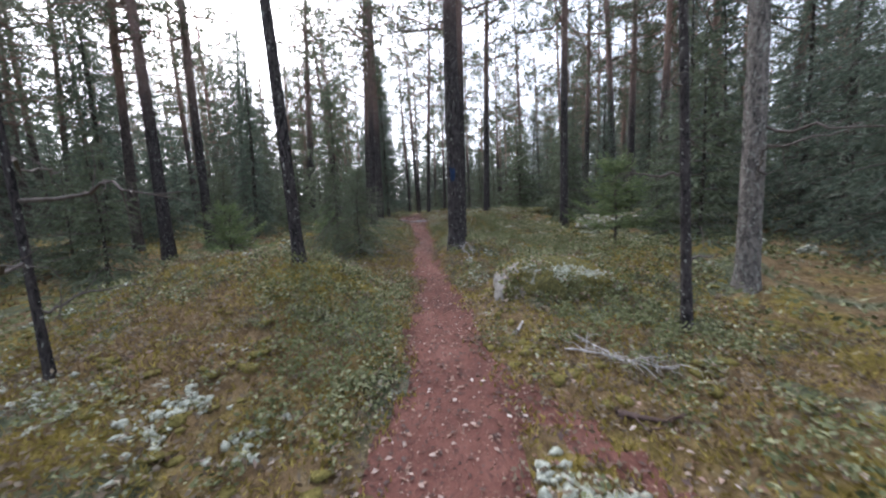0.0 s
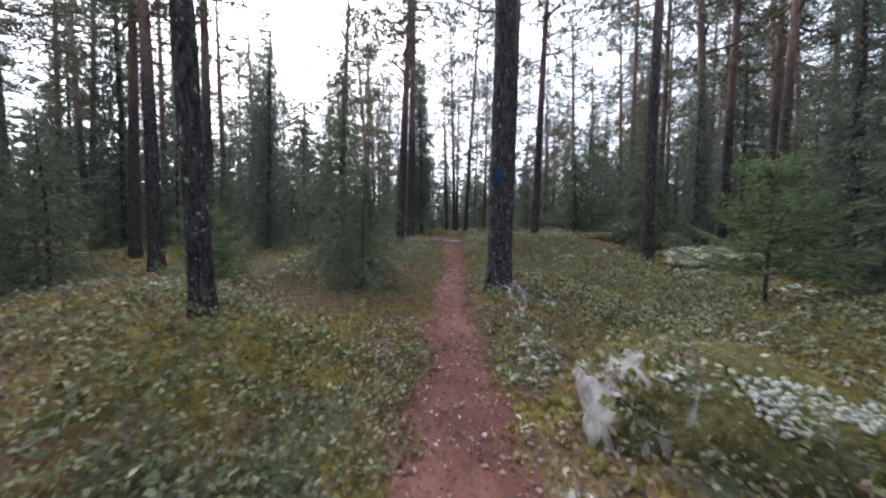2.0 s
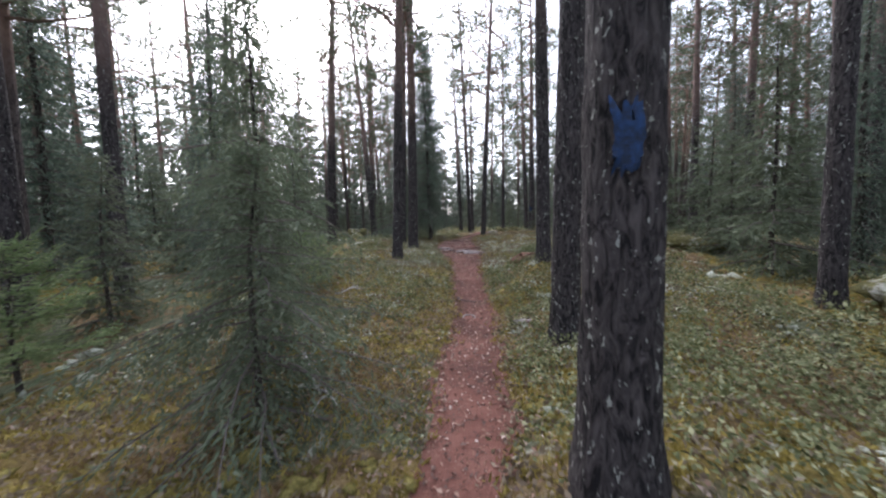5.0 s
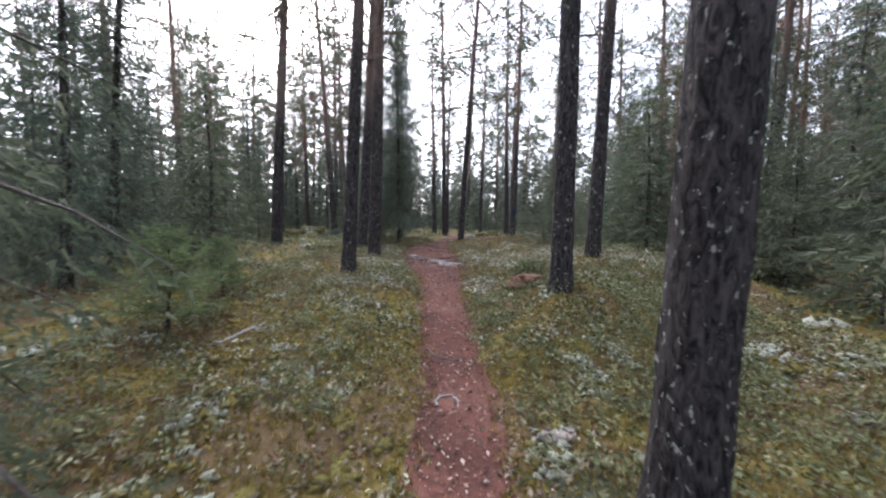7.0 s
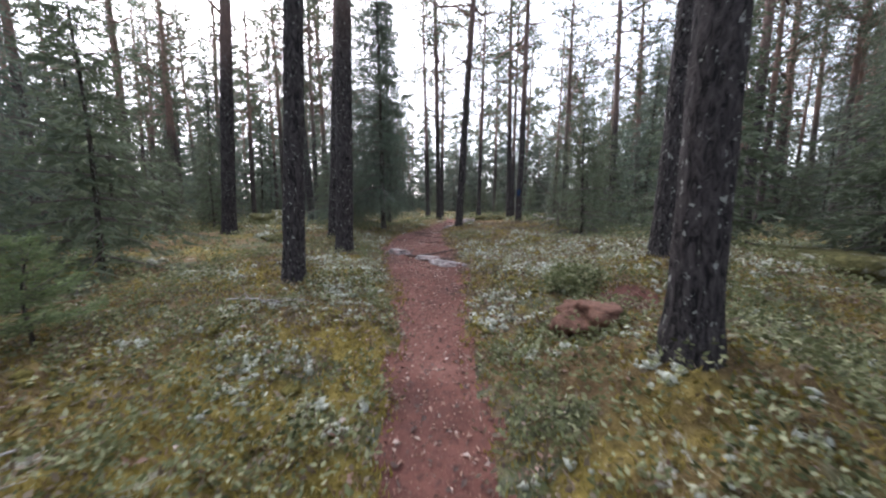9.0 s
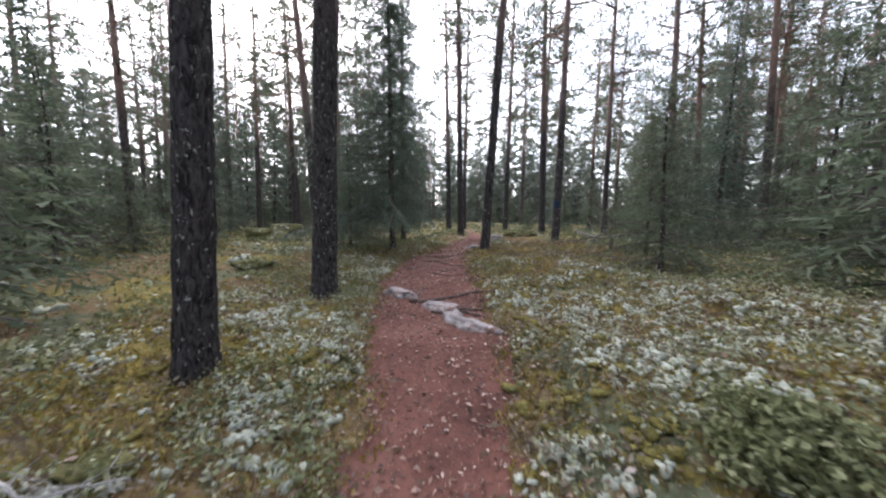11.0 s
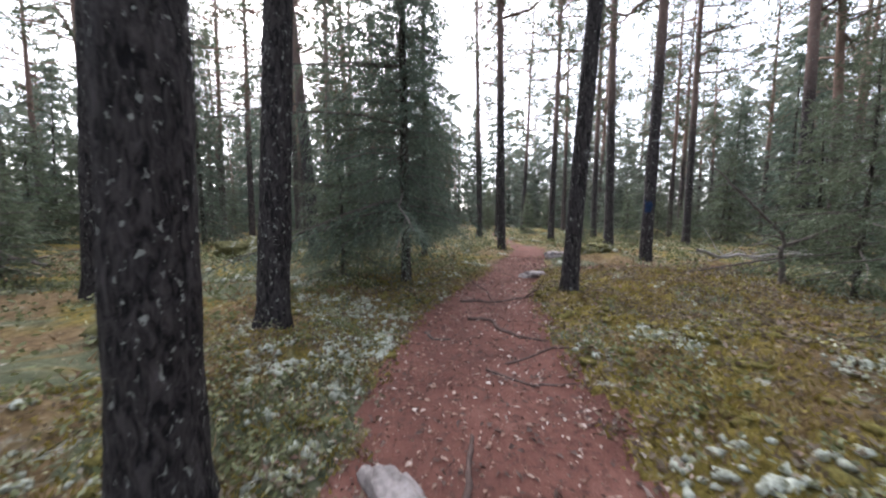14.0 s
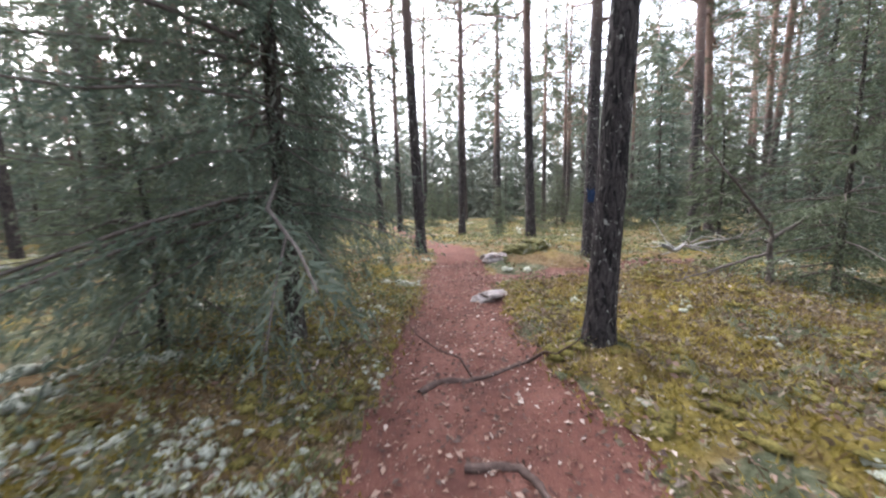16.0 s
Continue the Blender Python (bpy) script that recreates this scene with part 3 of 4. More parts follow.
t_c = tree("pine", -3.27, 17.40, 17, 0.37, (0.018, 0.010), 19, True, label="stout dark pine beside the widening path")
tree("pine", -7.8, 20.1, 17, 0.40, (0.035, 0.02), 20, True)
tree("pine", -8.1, 26.3, 17, 0.38, (-0.063, -0.03), 21, label="leaning dark pine behind the spruces")
t_u = tree("pine", -4.3, 19.45, 17, 0.34, (0.038, 0.036), 22, True, label="dark pine with pale flecks near the lichen bank")
t_d = tree("pine", -0.90, 20.95, 17, 0.22, (0.050, -0.010), 23, True, label="leaning dark pine on the yellow moss rise")
t_e = tree("pine", 1.63, 25.4, 17, 0.28, (0.012, 0.0), 24, True, label="pine with a blue paint mark where the trail forks")
tree("pine", 1.67, 28.8, 18, 0.30, (-0.02, 0.0), 25)
tree("pine", -1.96, 26.8, 18, 0.26, (-0.03, 0.0), 26, True, label="straight pine at the end of the clearing")
tree("pine", -3.35, 34.4, 18, 0.34, (-0.025, 0.0), 27)
tree("pine", -2.5, 36.5, 18, 0.30, (0.0, 0.0), 28)
tree("pine", 6.7, 28.0, 18, 0.34, (-0.02, 0.01), 29)
tree("pine", 5.3, 31.5, 18, 0.28, (0.0, 0.0), 30)
tree("pine", 0.2, 33.0, 18, 0.30, (0.01, 0.0), 31)
tree("pine", -0.9, 40.5, 18, 0.30, (0.03, 0.0), 32)
tree("pine", 2.9, 36.5, 18, 0.32, (0.0, 0.0), 33)

tree("ragged_spruce", -2.0, 7.85, 2.1, 0.05, (0.02, 0.0), 1, wide=1.6)
tree("ragged_spruce", -2.85, 9.0, 4.5, 0.07, (0.0, 0.0), 2, wide=0.8)
tree("young_spruce", -5.4, 8.45, 1.75, 0.05, (0, 0), 1)
tree("young_spruce", -4.03, 11.65, 1.3, 0.04, (0, 0), 2)
tree("young_spruce", 3.62, 7.05, 1.95, 0.05, (0, 0), 0)
tree("young_spruce", -4.4, 13.0, 1.0, 0.03, (0, 0), 1)
tree("spruce", -7.4, 13.2, 8.2, 0.17, (0.03, 0.02), 3, wide=0.62)
tree("spruce", -9.15, 15.5, 10.5, 0.22, (0.03, 0.03), 4, wide=0.85)
tree("big_spruce", -3.54, 22.0, 10.5, 0.17, (-0.02, 0.0), 5, near=True, wide=1.05, label="broad dark spruce with branches sweeping over the path's edge")
tree("big_spruce", -4.3, 26.2, 12, 0.20, (0.0, 0.0), 6, near=True, wide=1.0, label="tall dark spruce behind the broad one")
tree("half_grown_spruce", -4.85, 22.1, 3.5, 0.07, (0.0, 0.0), 3, wide=1.1)
tree("half_grown_spruce", 2.2, 19.0, 3.5, 0.08, (-0.02, 0.0), 1, wide=1.15)
tree("half_grown_spruce", 4.3, 18.6, 3.9, 0.09, (0.0, 0.0), 2, wide=1.1)
tree("half_grown_spruce", 3.4, 22.3, 4.0, 0.09, (0.0, 0.0), 0, wide=1.0)
tree("thicket_spruce", 7.6, 11.0, 4.4, 0.10, (0.0, 0.0), 1, wide=1.0)
tree("spruce", 8.6, 7.2, 7.5, 0.20, (0, 0), 7, wide=1.0)
tree("spruce", 7.0, 9.6, 6.5, 0.22, (0, 0), 8, wide=0.9)
tree("thicket_spruce", 4.6, 12.6, 4.6, 0.09, (0, 0), 0, wide=0.9)
tree("thicket_spruce", -0.7, 37.5, 2.6, 0.06, (0, 0), 0)
tree("thicket_spruce", 1.3, 31.2, 2.0, 0.05, (0, 0), 1)
tree("thicket_spruce", -5.6, 31.0, 3.0, 0.07, (0, 0), 2)
tree("thicket_spruce", 3.6, 33.2, 2.8, 0.06, (0, 0), 0)
tree("thicket_spruce", -3.4, 42.0, 3.4, 0.07, (0, 0), 1)
tree("thicket_spruce", 1.0, 43.0, 3.2, 0.07, (0, 0), 2)
tree("thicket_spruce", -6.2, 36.5, 3.6, 0.08, (0, 0), 0)
tree("spruce", 7.2, 5.2, 8.0, 0.20, (0, 0), 5, wide=0.9)
tree("spruce", -12.5, 9.0, 11.0, 0.22, (0, 0), 3, wide=0.9)
tree("spruce", -10.8, 6.6, 10.0, 0.20, (0, 0), 4, wide=0.9)
tree("spruce", -14.0, 14.0, 12.0, 0.22, (0, 0), 5, wide=0.9)
tree("thicket_spruce", -7.6, 7.4, 3.6, 0.08, (0, 0), 0, wide=1.0)
tree("thicket_spruce", -6.6, 10.2, 3.0, 0.07, (0, 0), 1, wide=1.0)
tree("thicket_spruce", -9.6, 18.4, 4.5, 0.09, (0, 0), 2, wide=1.0)
tree("spruce", 6.2, 12.9, 5.5, 0.16, (0, 0), 9, wide=0.8)

for thing, z, a, n, rise, lean in (
    (t_blue, 4.6, 2.9, 1.9, 0.25, (0.012, 0)), (t_blue, 5.6, 3.4, 2.2, 0.1, (0.012, 0)), (t_blue, 6.2, 0.3, 1.4, 0.3, (0.012, 0)),
    (t_snag, 0.75, 0.1, 0.5, -0.3, (-0.035, 0.02)), (t_snag, 1.6, 2.6, 0.5, 0.1, (-0.035, 0.02)), (t_snag, 1.9, 0.6, 0.6, 0.0, (-0.035, 0.02)), (t_snag, 2.4, 4.0, 0.5, 0.1, (-0.035, 0.02)),
    (t_grey, 1.7, 0.0, 1.1, 0.0, (0, 0)), (t_grey, 2.0, 5.2, 1.2, -0.1, (0, 0)), (t_grey, 1.4, 3.9, 0.9, 0.1, (0, 0)),
    (t_thin, 0.6, 1.0, 0.8, 0.2, (-0.04, 0)), (t_thin, 1.0, 5.5, 1.0, 0.1, (-0.04, 0)), (t_thin, 1.5, 0.1, 1.2, 0.1, (-0.04, 0)), (t_thin, 1.9, 2.2, 1.0, 0.0, (-0.04, 0)),
    (t_mound, 4.2, 0.4, 1.5, 0.2, (-0.03, 0)), (t_d, 4.8, 2.8, 1.8, 0.15, (0.05, -0.01)), (t_e, 5.2, 0.2, 1.9, 0.4, (0.012, 0)),
    (t_u, 3.9, 0.6, 1.6, 0.2, (0.038, 0.036)), (t_b, 4.4, 0.2, 1.5, 0.2, (0.034, 0.01)), (t_right, 4.5, 3.0, 1.5, 0.2, (0.03, 0)),
):
    dead_branch(thing, z, a, n, rise, 0.012 + 0.007 * n, int(z * 10 + a * 7), lean=lean)


def paint_mark(thing, z, r, angle, tall, wide, lean):
    """A daub of paint that follows the round of a trunk."""
    v, f = [], []
    n, m = 9, 9
    for i in range(n):
        for j in range(m):
            u, w = i / (n - 1) - 0.5, j / (m - 1) - 0.5
            edge = 1 + 0.6 * noise.noise(Vector((u * 7, w * 7, z)))
            a = angle + u * wide / r * edge
            zz = z + w * tall * edge
            rr = r * (1 - 0.2 * abs(u) * (abs(w) > 0.45))
            v.append((lean[0] * zz + rr * math.cos(a), lean[1] * zz + rr * math.sin(a), zz))
    for i in range(n - 1):
        for j in range(m - 1):
            f.append((i * m + j, (i + 1) * m + j, (i + 1) * m + j + 1, i * m + j + 1))
    part("paint_mark", mesh_np("paint_mark", v, f, BLUE, True), thing, "weathered blue paint daub")


paint_mark(t_blue, 1.50, 0.178, -1.85, 0.26, 0.11, (0.012, 0))
paint_mark(t_e, 1.35, 0.158, -2.0, 0.28, 0.16, (0.012, 0))


# ---- the forest around ----
def forest():
    """Copies of a few grown trees, scattered off the path and away from the trees already standing."""
    r = np.random.default_rng(21)
    taken = [(o.location.x, o.location.y) for o in scene.objects if o.type == "EMPTY" and o.parent is None]
    stock = {}

    def plant(kind, x, y, h, group):
        proto = int(r.integers(3))
        if (kind, proto) not in stock:
            mat = BARK_FAR if "pine" in kind else SPRUCE_BARK
            h0 = {"pine": 16.5, "far_pine": 16.5, "spruce": 9.5, "far_spruce": 9.5}.get(kind, 3.6)
            d0 = 0.30 if "pine" in kind else 0.17 if "spruce" in kind and h0 > 5 else 0.07
            stock[kind, proto] = tree(kind, x, y, h0, d0, (r.uniform(-0.015, 0.015), 0), proto, False, mat, group=group), h0
            return
        ob, h0 = stock[kind, proto]
        copy_thing(ob, pose(x, y, top(x, y) - 0.05, r.normal() * 1.2, r.normal() * 1.2, r.uniform(0, 360)) @ Matrix.Diagonal((*[h / h0 * r.uniform(0.85, 1.2)] * 2, h / h0, 1)))

    def scatter(count, x0, x1, y0, y1, keep, gap, kinds, heights, group):
        done = tries = 0
        while done < count and tries < 40 * count:
            tries += 1
            x, y = r.uniform(x0, x1), r.uniform(y0, y1)
            off = abs(x - path_x(y)) if y > -3 else math.hypot(x, y + 3) 
            if off < keep + 0.05 * max(y - 24, 0) or min((x - a) ** 2 + (y - b) ** 2 for a, b in taken) < gap * gap:
                continue
            if kinds == ("pine",) and -15 < x < -3.5 and 12.5 < y < 27:
                continue
            taken.append((x, y))
            plant(kinds[int(r.integers(len(kinds)))], x, y, r.uniform(*heights), group)
            done += 1

    scatter(52, -24, 22, 4, 40, 6.0, 1.9, ("pine",), (14, 19), "pines of the wood")
    scatter(9, -20, -9, 2, 13, 6.0, 1.9, ("pine",), (14, 19), "pines of the wood")
    scatter(8, 8, 18, 12, 32, 6.0, 1.9, ("pine",), (14, 19), "pines of the wood")
    scatter(7, -24, -12, 6, 22, 6.0, 1.9, ("pine",), (14, 19), "pines of the wood")
    scatter(12, -30, -8, 27.5, 42, 6.0, 1.9, ("pine",), (14, 19), "pines of the wood")
    scatter(9, 7, 24, 26, 42, 6.0, 1.9, ("pine",), (14, 19), "pines of the wood")
    scatter(10, -20, 19, 6, 30, 7.0, 1.7, ("spruce",), (4.5, 8.5), "spruces of the wood")
    scatter(26, -26, 24, 10, 42, 9.0, 1.7, ("far_spruce",), (4, 9), "spruces of the wood")
    scatter(60, -21, 20, 5, 40, 5.2, 1.2, ("thicket_spruce",), (2.0, 5.0), "half-grown spruces")
    scatter(70, -50, 46, 36, 74, 1.5, 2.2, ("far_pine",), (15, 20), "distant pines")
    scatter(60, -50, 46, 34, 74, 2.5, 1.9, ("far_spruce",), (4, 11), "distant spruces")
    scatter(46, -50, -18, -5, 40, 5, 2.2, ("far_pine", "far_spruce"), (6, 17), "distant trees")
    scatter(46, 17, 50, -5, 40, 5, 2.2, ("far_pine", "far_spruce"), (6, 17), "distant trees")
    scatter(34, -16, 9, 46, 80, -2.2, 1.6, ("far_pine", "far_spruce", "far_spruce"), (7, 16), "distant trees")
    scatter(22, -35, 35, -35, -4, 3, 2.4, ("far_pine", "far_spruce"), (9, 17), "trees behind")


def far_woods():
    """The depth of the wood: a belt of young and old trees as drooping sprays, with distance haze in their colour."""
    r = np.random.default_rng(33)
    at, way, ln = [], [], []
    for i in range(1400):
        a, d = r.uniform(0, 6.283), r.uniform(38, 80)
        x, y, h = d * math.sin(a) - 1, d * math.cos(a) + 8, r.uniform(5, 17) if i % 2 else r.uniform(2, 5)
        n = 120
        f = r.random(n) ** 1.3
        b = r.uniform(0, 6.283, n)
        reach = (1 - f) ** 0.9 * (0.16 * h + 0.7) * r.uniform(0.2, 1, n)
        at.append(np.stack([x + reach * np.cos(b), y + reach * np.sin(b), top(x, y) + f * h], 1))
        way.append(np.stack([np.cos(b), np.sin(b), r.uniform(-0.9, 0.1, n)], 1))
        ln.append(r.uniform(0.5, 1.3, n) * (0.4 + h / 14))
    at, way, ln = np.concatenate(at), np.concatenate(way), np.concatenate(ln)
    ob = new("far_woods", mesh_np("far_woods", *blades(at, way, ln, ln * 0.34), FAR_HAZE_N))
    tagged(ob, "depth of the surrounding forest, grey-green paled to suggest distance haze", "forest", kind="stuff")


far_woods()
forest()


# ---- stones, roots and fallen wood ----
def stone(name, x, y, size, mat, label, category, seed, turn=0.0, sink=0.33, rough=0.36, fine=40):
    """A weathered stone, broad at its foot, sunk into the earth."""
    bm = bmesh.new()
    bmesh.ops.create_icosphere(bm, subdivisions=4 if fine > 30 else 3, radius=0.5)
    for v in bm.verts:
        p = v.co.copy()
        k = 1 + rough * noise.noise(p * 2.2 + Vector((seed, 0, 0))) * 2 + rough * 0.6 * noise.noise(p * 6 + Vector((0, seed, 0))) + rough * 0.3 * noise.noise(p * 14 + Vector((0, 0, seed)))
        q = p * k
        q.z = min(q.z, 0.40 + 0.06 * noise.noise(p * 5))
        v.co = Vector((q.x * size[0], q.y * size[1], q.z * size[2]))
    me = bpy.data.meshes.new(name)
    bm.to_mesh(me)
    bm.free()
    me.materials.append(mat)
    for p in me.polygons:
        p.use_smooth = True
    ob = tagged(new(name, me), label, category)
    ob.matrix_world = pose(x, y, top(x, y) + size[2] * (0.5 - sink) - 0.02, 0, 0, turn)
    return ob


def path_boulder(x, y, size, turn):
    """A steep-sided, flat-topped boulder: bare at one end, mossy on top, with lichen cushions and creeping leaves."""
    r = np.random.default_rng(3)
    bm = bmesh.new()
    bmesh.ops.create_icosphere(bm, subdivisions=5, radius=1)
    for v in bm.verts:
        p = v.co.copy()
        k = 1 + 0.13 * noise.noise(p * 1.7 + Vector((4, 0, 0))) + 0.07 * noise.noise(p * 4.5) + 0.03 * noise.noise(p * 11)
        q = Vector([math.copysign(abs(c) ** 0.72, c) for c in p]) * k
        v.co = Vector((q.x * size[0] / 2, q.y * size[1] / 2, q.z * size[2] / 2 * (1 - 0.22 * max(q.x, 0))))
    me = bpy.data.meshes.new("boulder")
    bm.to_mesh(me)
    bm.free()
    me.materials.append(MOSSROCK)
    me.polygons.foreach_set("use_smooth", np.ones(len(me.polygons), bool))
    ob = tagged(new("boulder", me), "low grey boulder overgrown with yellow moss, berry leaves and white lichen", "boulder")
    ob.matrix_world = pose(x, y, 0.78 - size[2] / 2, 0, 3, turn)
    c = np.array([p.center[:] for p in me.polygons])
    n = np.array([p.normal[:] for p in me.polygons])
    patch = np.array([noise.noise(Vector(p) * 3.1) for p in c])
    bare = (n[:, 0] + 0.35 * patch < -0.62) & (c[:, 2] > -0.3)
    me.materials.append(BARE_STONE)
    me.polygons.foreach_set("material_index", bare.astype(np.int32))
    low = c[:, 2] < 0.12 * size[2]
    seat = np.flatnonzero(~bare & (c[:, 2] > -0.2) & (patch > -0.28))
    i = r.choice(seat, 15000)
    at = c[i] + r.normal(size=(len(i), 3)) * 0.014
    tagged(part("moss_cover", mesh_np("moss_cover", *blades(at - n[i] * 0.012, n[i] * 0.7 + r.normal(size=at.shape) * 0.5, r.uniform(0.02, 0.045, len(i)), r.uniform(0.006, 0.013, len(i))), MOSS), ob, "yellow-green moss"), kind="stuff")
    seat = np.flatnonzero(~bare & (c[:, 2] > -0.3) & ((patch < -0.05) | low))
    i = r.choice(seat, 2600)
    at = c[i] + n[i] * r.uniform(0.0, 0.07, (len(i), 1)) + r.normal(size=(len(i), 3)) * 0.02
    size_of = r.uniform(0.03, 0.06, len(i))
    tagged(part("leaf_cover", mesh_np("leaf_cover", *leaves(at, n[i] * 0.5 + r.normal(size=at.shape) * 0.6, size_of, size_of * 0.62), BERRY), ob, "small grey-green creeping leaves"), kind="stuff")
    i = r.choice(seat, 900)
    at = c[i] + n[i] * r.uniform(0.0, 0.03, (len(i), 1)) + r.normal(size=(len(i), 3)) * 0.02
    size_of = r.uniform(0.025, 0.06, len(i))
    tagged(part("dead_leaf_cover", mesh_np("dead_leaf_cover", *leaves(at, r.normal(size=at.shape), size_of, size_of * 0.6), CURLED), ob, "brown curled dead leaves"), kind="stuff")
    bm = bmesh.new()
    bmesh.ops.create_icosphere(bm, subdivisions=1, radius=1)
    knob, tri = np.array([v.co[:] for v in bm.verts]), np.array([[v.index for v in f.verts] for f in bm.faces])
    bm.free()
    bits = []
    for cx, cy, count, spread in ((-0.05, -0.47, 130, 0.07), (0.30, -0.42, 110, 0.065), (0.08, -0.30, 50, 0.06), (-0.48, -0.36, 24, 0.04), (0.58, -0.46, 30, 0.05)):
        for _ in range(count):
            px, py = cx + r.normal() * spread, cy + r.normal() * spread
            up = np.flatnonzero(n[:, 2] > -0.2)
            g = up[np.argmin((c[up, 0] - px) ** 2 + (c[up, 1] - py) ** 2 - 0.02 * c[up, 2])]
            bits.append((knob * (1 + r.normal(size=(12, 1)) * 0.3) * r.uniform(0.010, 0.024) * np.array([1, 1, 0.7]) + c[g] + r.normal(size=3) * 0.012, tri))
    tagged(part("lichen_cover", mesh_np("lichen_cover", *joined(bits), LICHEN), ob, "pale grey-white lichen"), kind="stuff")
    return ob


path_boulder(1.58, 4.62, (1.80, 1.20, 0.90), -8)
stone("stone", -2.17, 17.62, (0.62, 0.22, 0.20), ROCK, "long pale grey stone set across the path", "stone", 5, -42)
stone("stone", -1.50, 17.16, (0.58, 0.30, 0.17), ROCK, "flat pale grey stone bedded in the path", "stone", 8, -28)
stone("stone", -0.97, 16.38, (0.70, 0.23, 0.19), ROCK, "long worn grey stone lying across the path", "stone", 11, -42)
stone("stone", -1.27, 16.74, (0.22, 0.34, 0.17), ROCK, "small worn grey stone in the path", "stone", 12, -10)
stone("stone", -1.22, 22.95, (0.46, 0.28, 0.20), ROCK, "pale rounded stone beside the path", "stone", 15, 10)
stone("stone", 0.12, 25.7, (0.75, 0.5, 0.34), MOSSROCK, "lichened grey stone by the fork", "stone", 17, 20)
stone("stone", -0.55, 25.3, (0.5, 0.35, 0.22), ROCK, "low grey stone by the fork", "stone", 18, -15)
stone("stone", 0.75, 26.2, (0.9, 0.6, 0.35), MOSSROCK, "mossy grey stone by the fork", "stone", 19, 40)
stone("boulder", -8.9, 24.6, (2.0, 1.5, 1.15), MOSSROCK, "mossy boulder among the trees", "boulder", 22, 15, 0.35)
stone("boulder", -6.6, 24.0, (1.1, 0.9, 0.5), MOSSROCK, "low lichened boulder among the trees", "boulder", 23, 35, 0.4)
stone("boulder", 6.7, 10.5, (4.8, 2.4, 1.0), LEDGE, "long low ledge covered with moss and white lichen", "boulder", 26, 8, 0.58, 0.3)
stone("boulder", 4.6, 15.6, (2.4, 1.4, 0.6), MOSSROCK, "low lichened rock on the rise", "boulder", 27, -20, 0.45)
stone("stone", -5.6, 19.0, (0.7, 0.45, 0.3), MOSSROCK, "small lichened stone in the moss", "stone", 28, 12)
stone("stone", -2.81, 14.04, (0.34, 0.20, 0.14), MOSSROCK, "flat grey stone among dead twigs", "stone", 31, 15)
stone("stone", 0.05, 10.35, (0.24, 0.18, 0.12), ROCK, "clump of pale lichen on a small stone", "stone", 29, 12)


def root(name, points, thick, mat, label, category, seed, sides=8, lift=0.0, fork=0):
    """A root, stick or log lying on the ground along some places."""
    r = np.random.default_rng(seed)
    pts = np.array(points, float)
    s = np.linspace(0, len(pts) - 1, 7 * (len(pts) - 1) + 1)
    x = np.interp(s, np.arange(len(pts)), pts[:, 0]) + np.cumsum(r.normal(size=len(s))) * 0.006
    y = np.interp(s, np.arange(len(pts)), pts[:, 1]) + np.cumsum(r.normal(size=len(s))) * 0.006
    rad = thick * (1 - 0.55 * np.linspace(0, 1, len(s))) * r.uniform(0.85, 1.15, len(s))
    z = lookup(GZ, x, y) + lift + rad * 0.35 + r.normal(size=len(s)) * thick * 0.12
    z[-1] -= thick
    p = np.stack([x, y, z], 1)
    bits = [tube(p, rad, sides)]
    for i in range(fork):
        j = int(r.integers(2, len(s) - 2))
        w = np.array([r.normal(), r.normal(), 0.25 + 0.3 * r.random()])
        bits.append(tube(limb_points(p[j], w, thick * r.uniform(8, 24), -0.15, 5, 0.4, r), np.linspace(thick * 0.45, thick * 0.1, 5), 4))
    origin = p[len(p) // 2] - np.array([0, 0, thick])
    v, f = joined(bits)
    ob = tagged(new(name, mesh_np(name, v - origin, f, mat, True)), label, category)
    ob.location = origin
    return ob


R1, R2 = "dark bare root crossing the trodden earth", "tree root"
root("root", ((-1.92, 17.25), (-1.5, 17.45), (-1.0, 17.68), (-0.6, 17.62)), 0.038, DARKWOOD, R1, R2, 1)
root("root", ((-1.55, 16.92), (-1.1, 16.92), (-0.8, 16.7)), 0.028, DARKWOOD, R1, R2, 2)
root("root", ((-1.25, 17.05), (-0.85, 17.0), (-0.6, 17.02)), 0.028, DARKWOOD, R1, R2, 3)
root("root", ((-1.9, 17.35), (-1.86, 17.8), (-1.9, 18.2)), 0.024, DARKWOOD, R1, R2, 4)
root("root", ((-2.15, 20.10), (-1.88, 20.05), (-1.80, 19.78), (-1.52, 19.62), (-1.26, 19.54)), 0.026, DARKWOOD, R1, R2, 5)
root("root", ((-2.36, 20.80), (-2.2, 20.95), (-1.85, 20.93), (-1.42, 21.02), (-1.0, 20.96)), 0.027, DARKWOOD, R1, R2, 6, fork=2)
root("root", ((-2.6, 19.75), (-2.45, 19.62), (-2.25, 19.6)), 0.018, TWIG, R1, R2, 7)
root("root", ((-1.0, 11.78), (-0.86, 11.64), (-0.68, 11.6), (-0.54, 11.68)), 0.014, TWIG, "thin curved root across the path", R2, 8)
root("root", ((-0.62, 5.35), (-0.45, 5.55), (-0.30, 5.72)), 0.016, DARKWOOD, "short dark stick lying on the path", "stick", 9)
root("root", ((-0.81, 10.80), (-0.77, 10.94), (-0.69, 10.97), (-0.64, 10.90), (-0.63, 10.78)), 0.014, GREYWOOD, "pale curved bit of root on the path", "stick", 14)
root("root", ((-1.85, 18.9), (-1.5, 18.75), (-1.15, 18.8)), 0.016, DARKWOOD, R1, R2, 10)
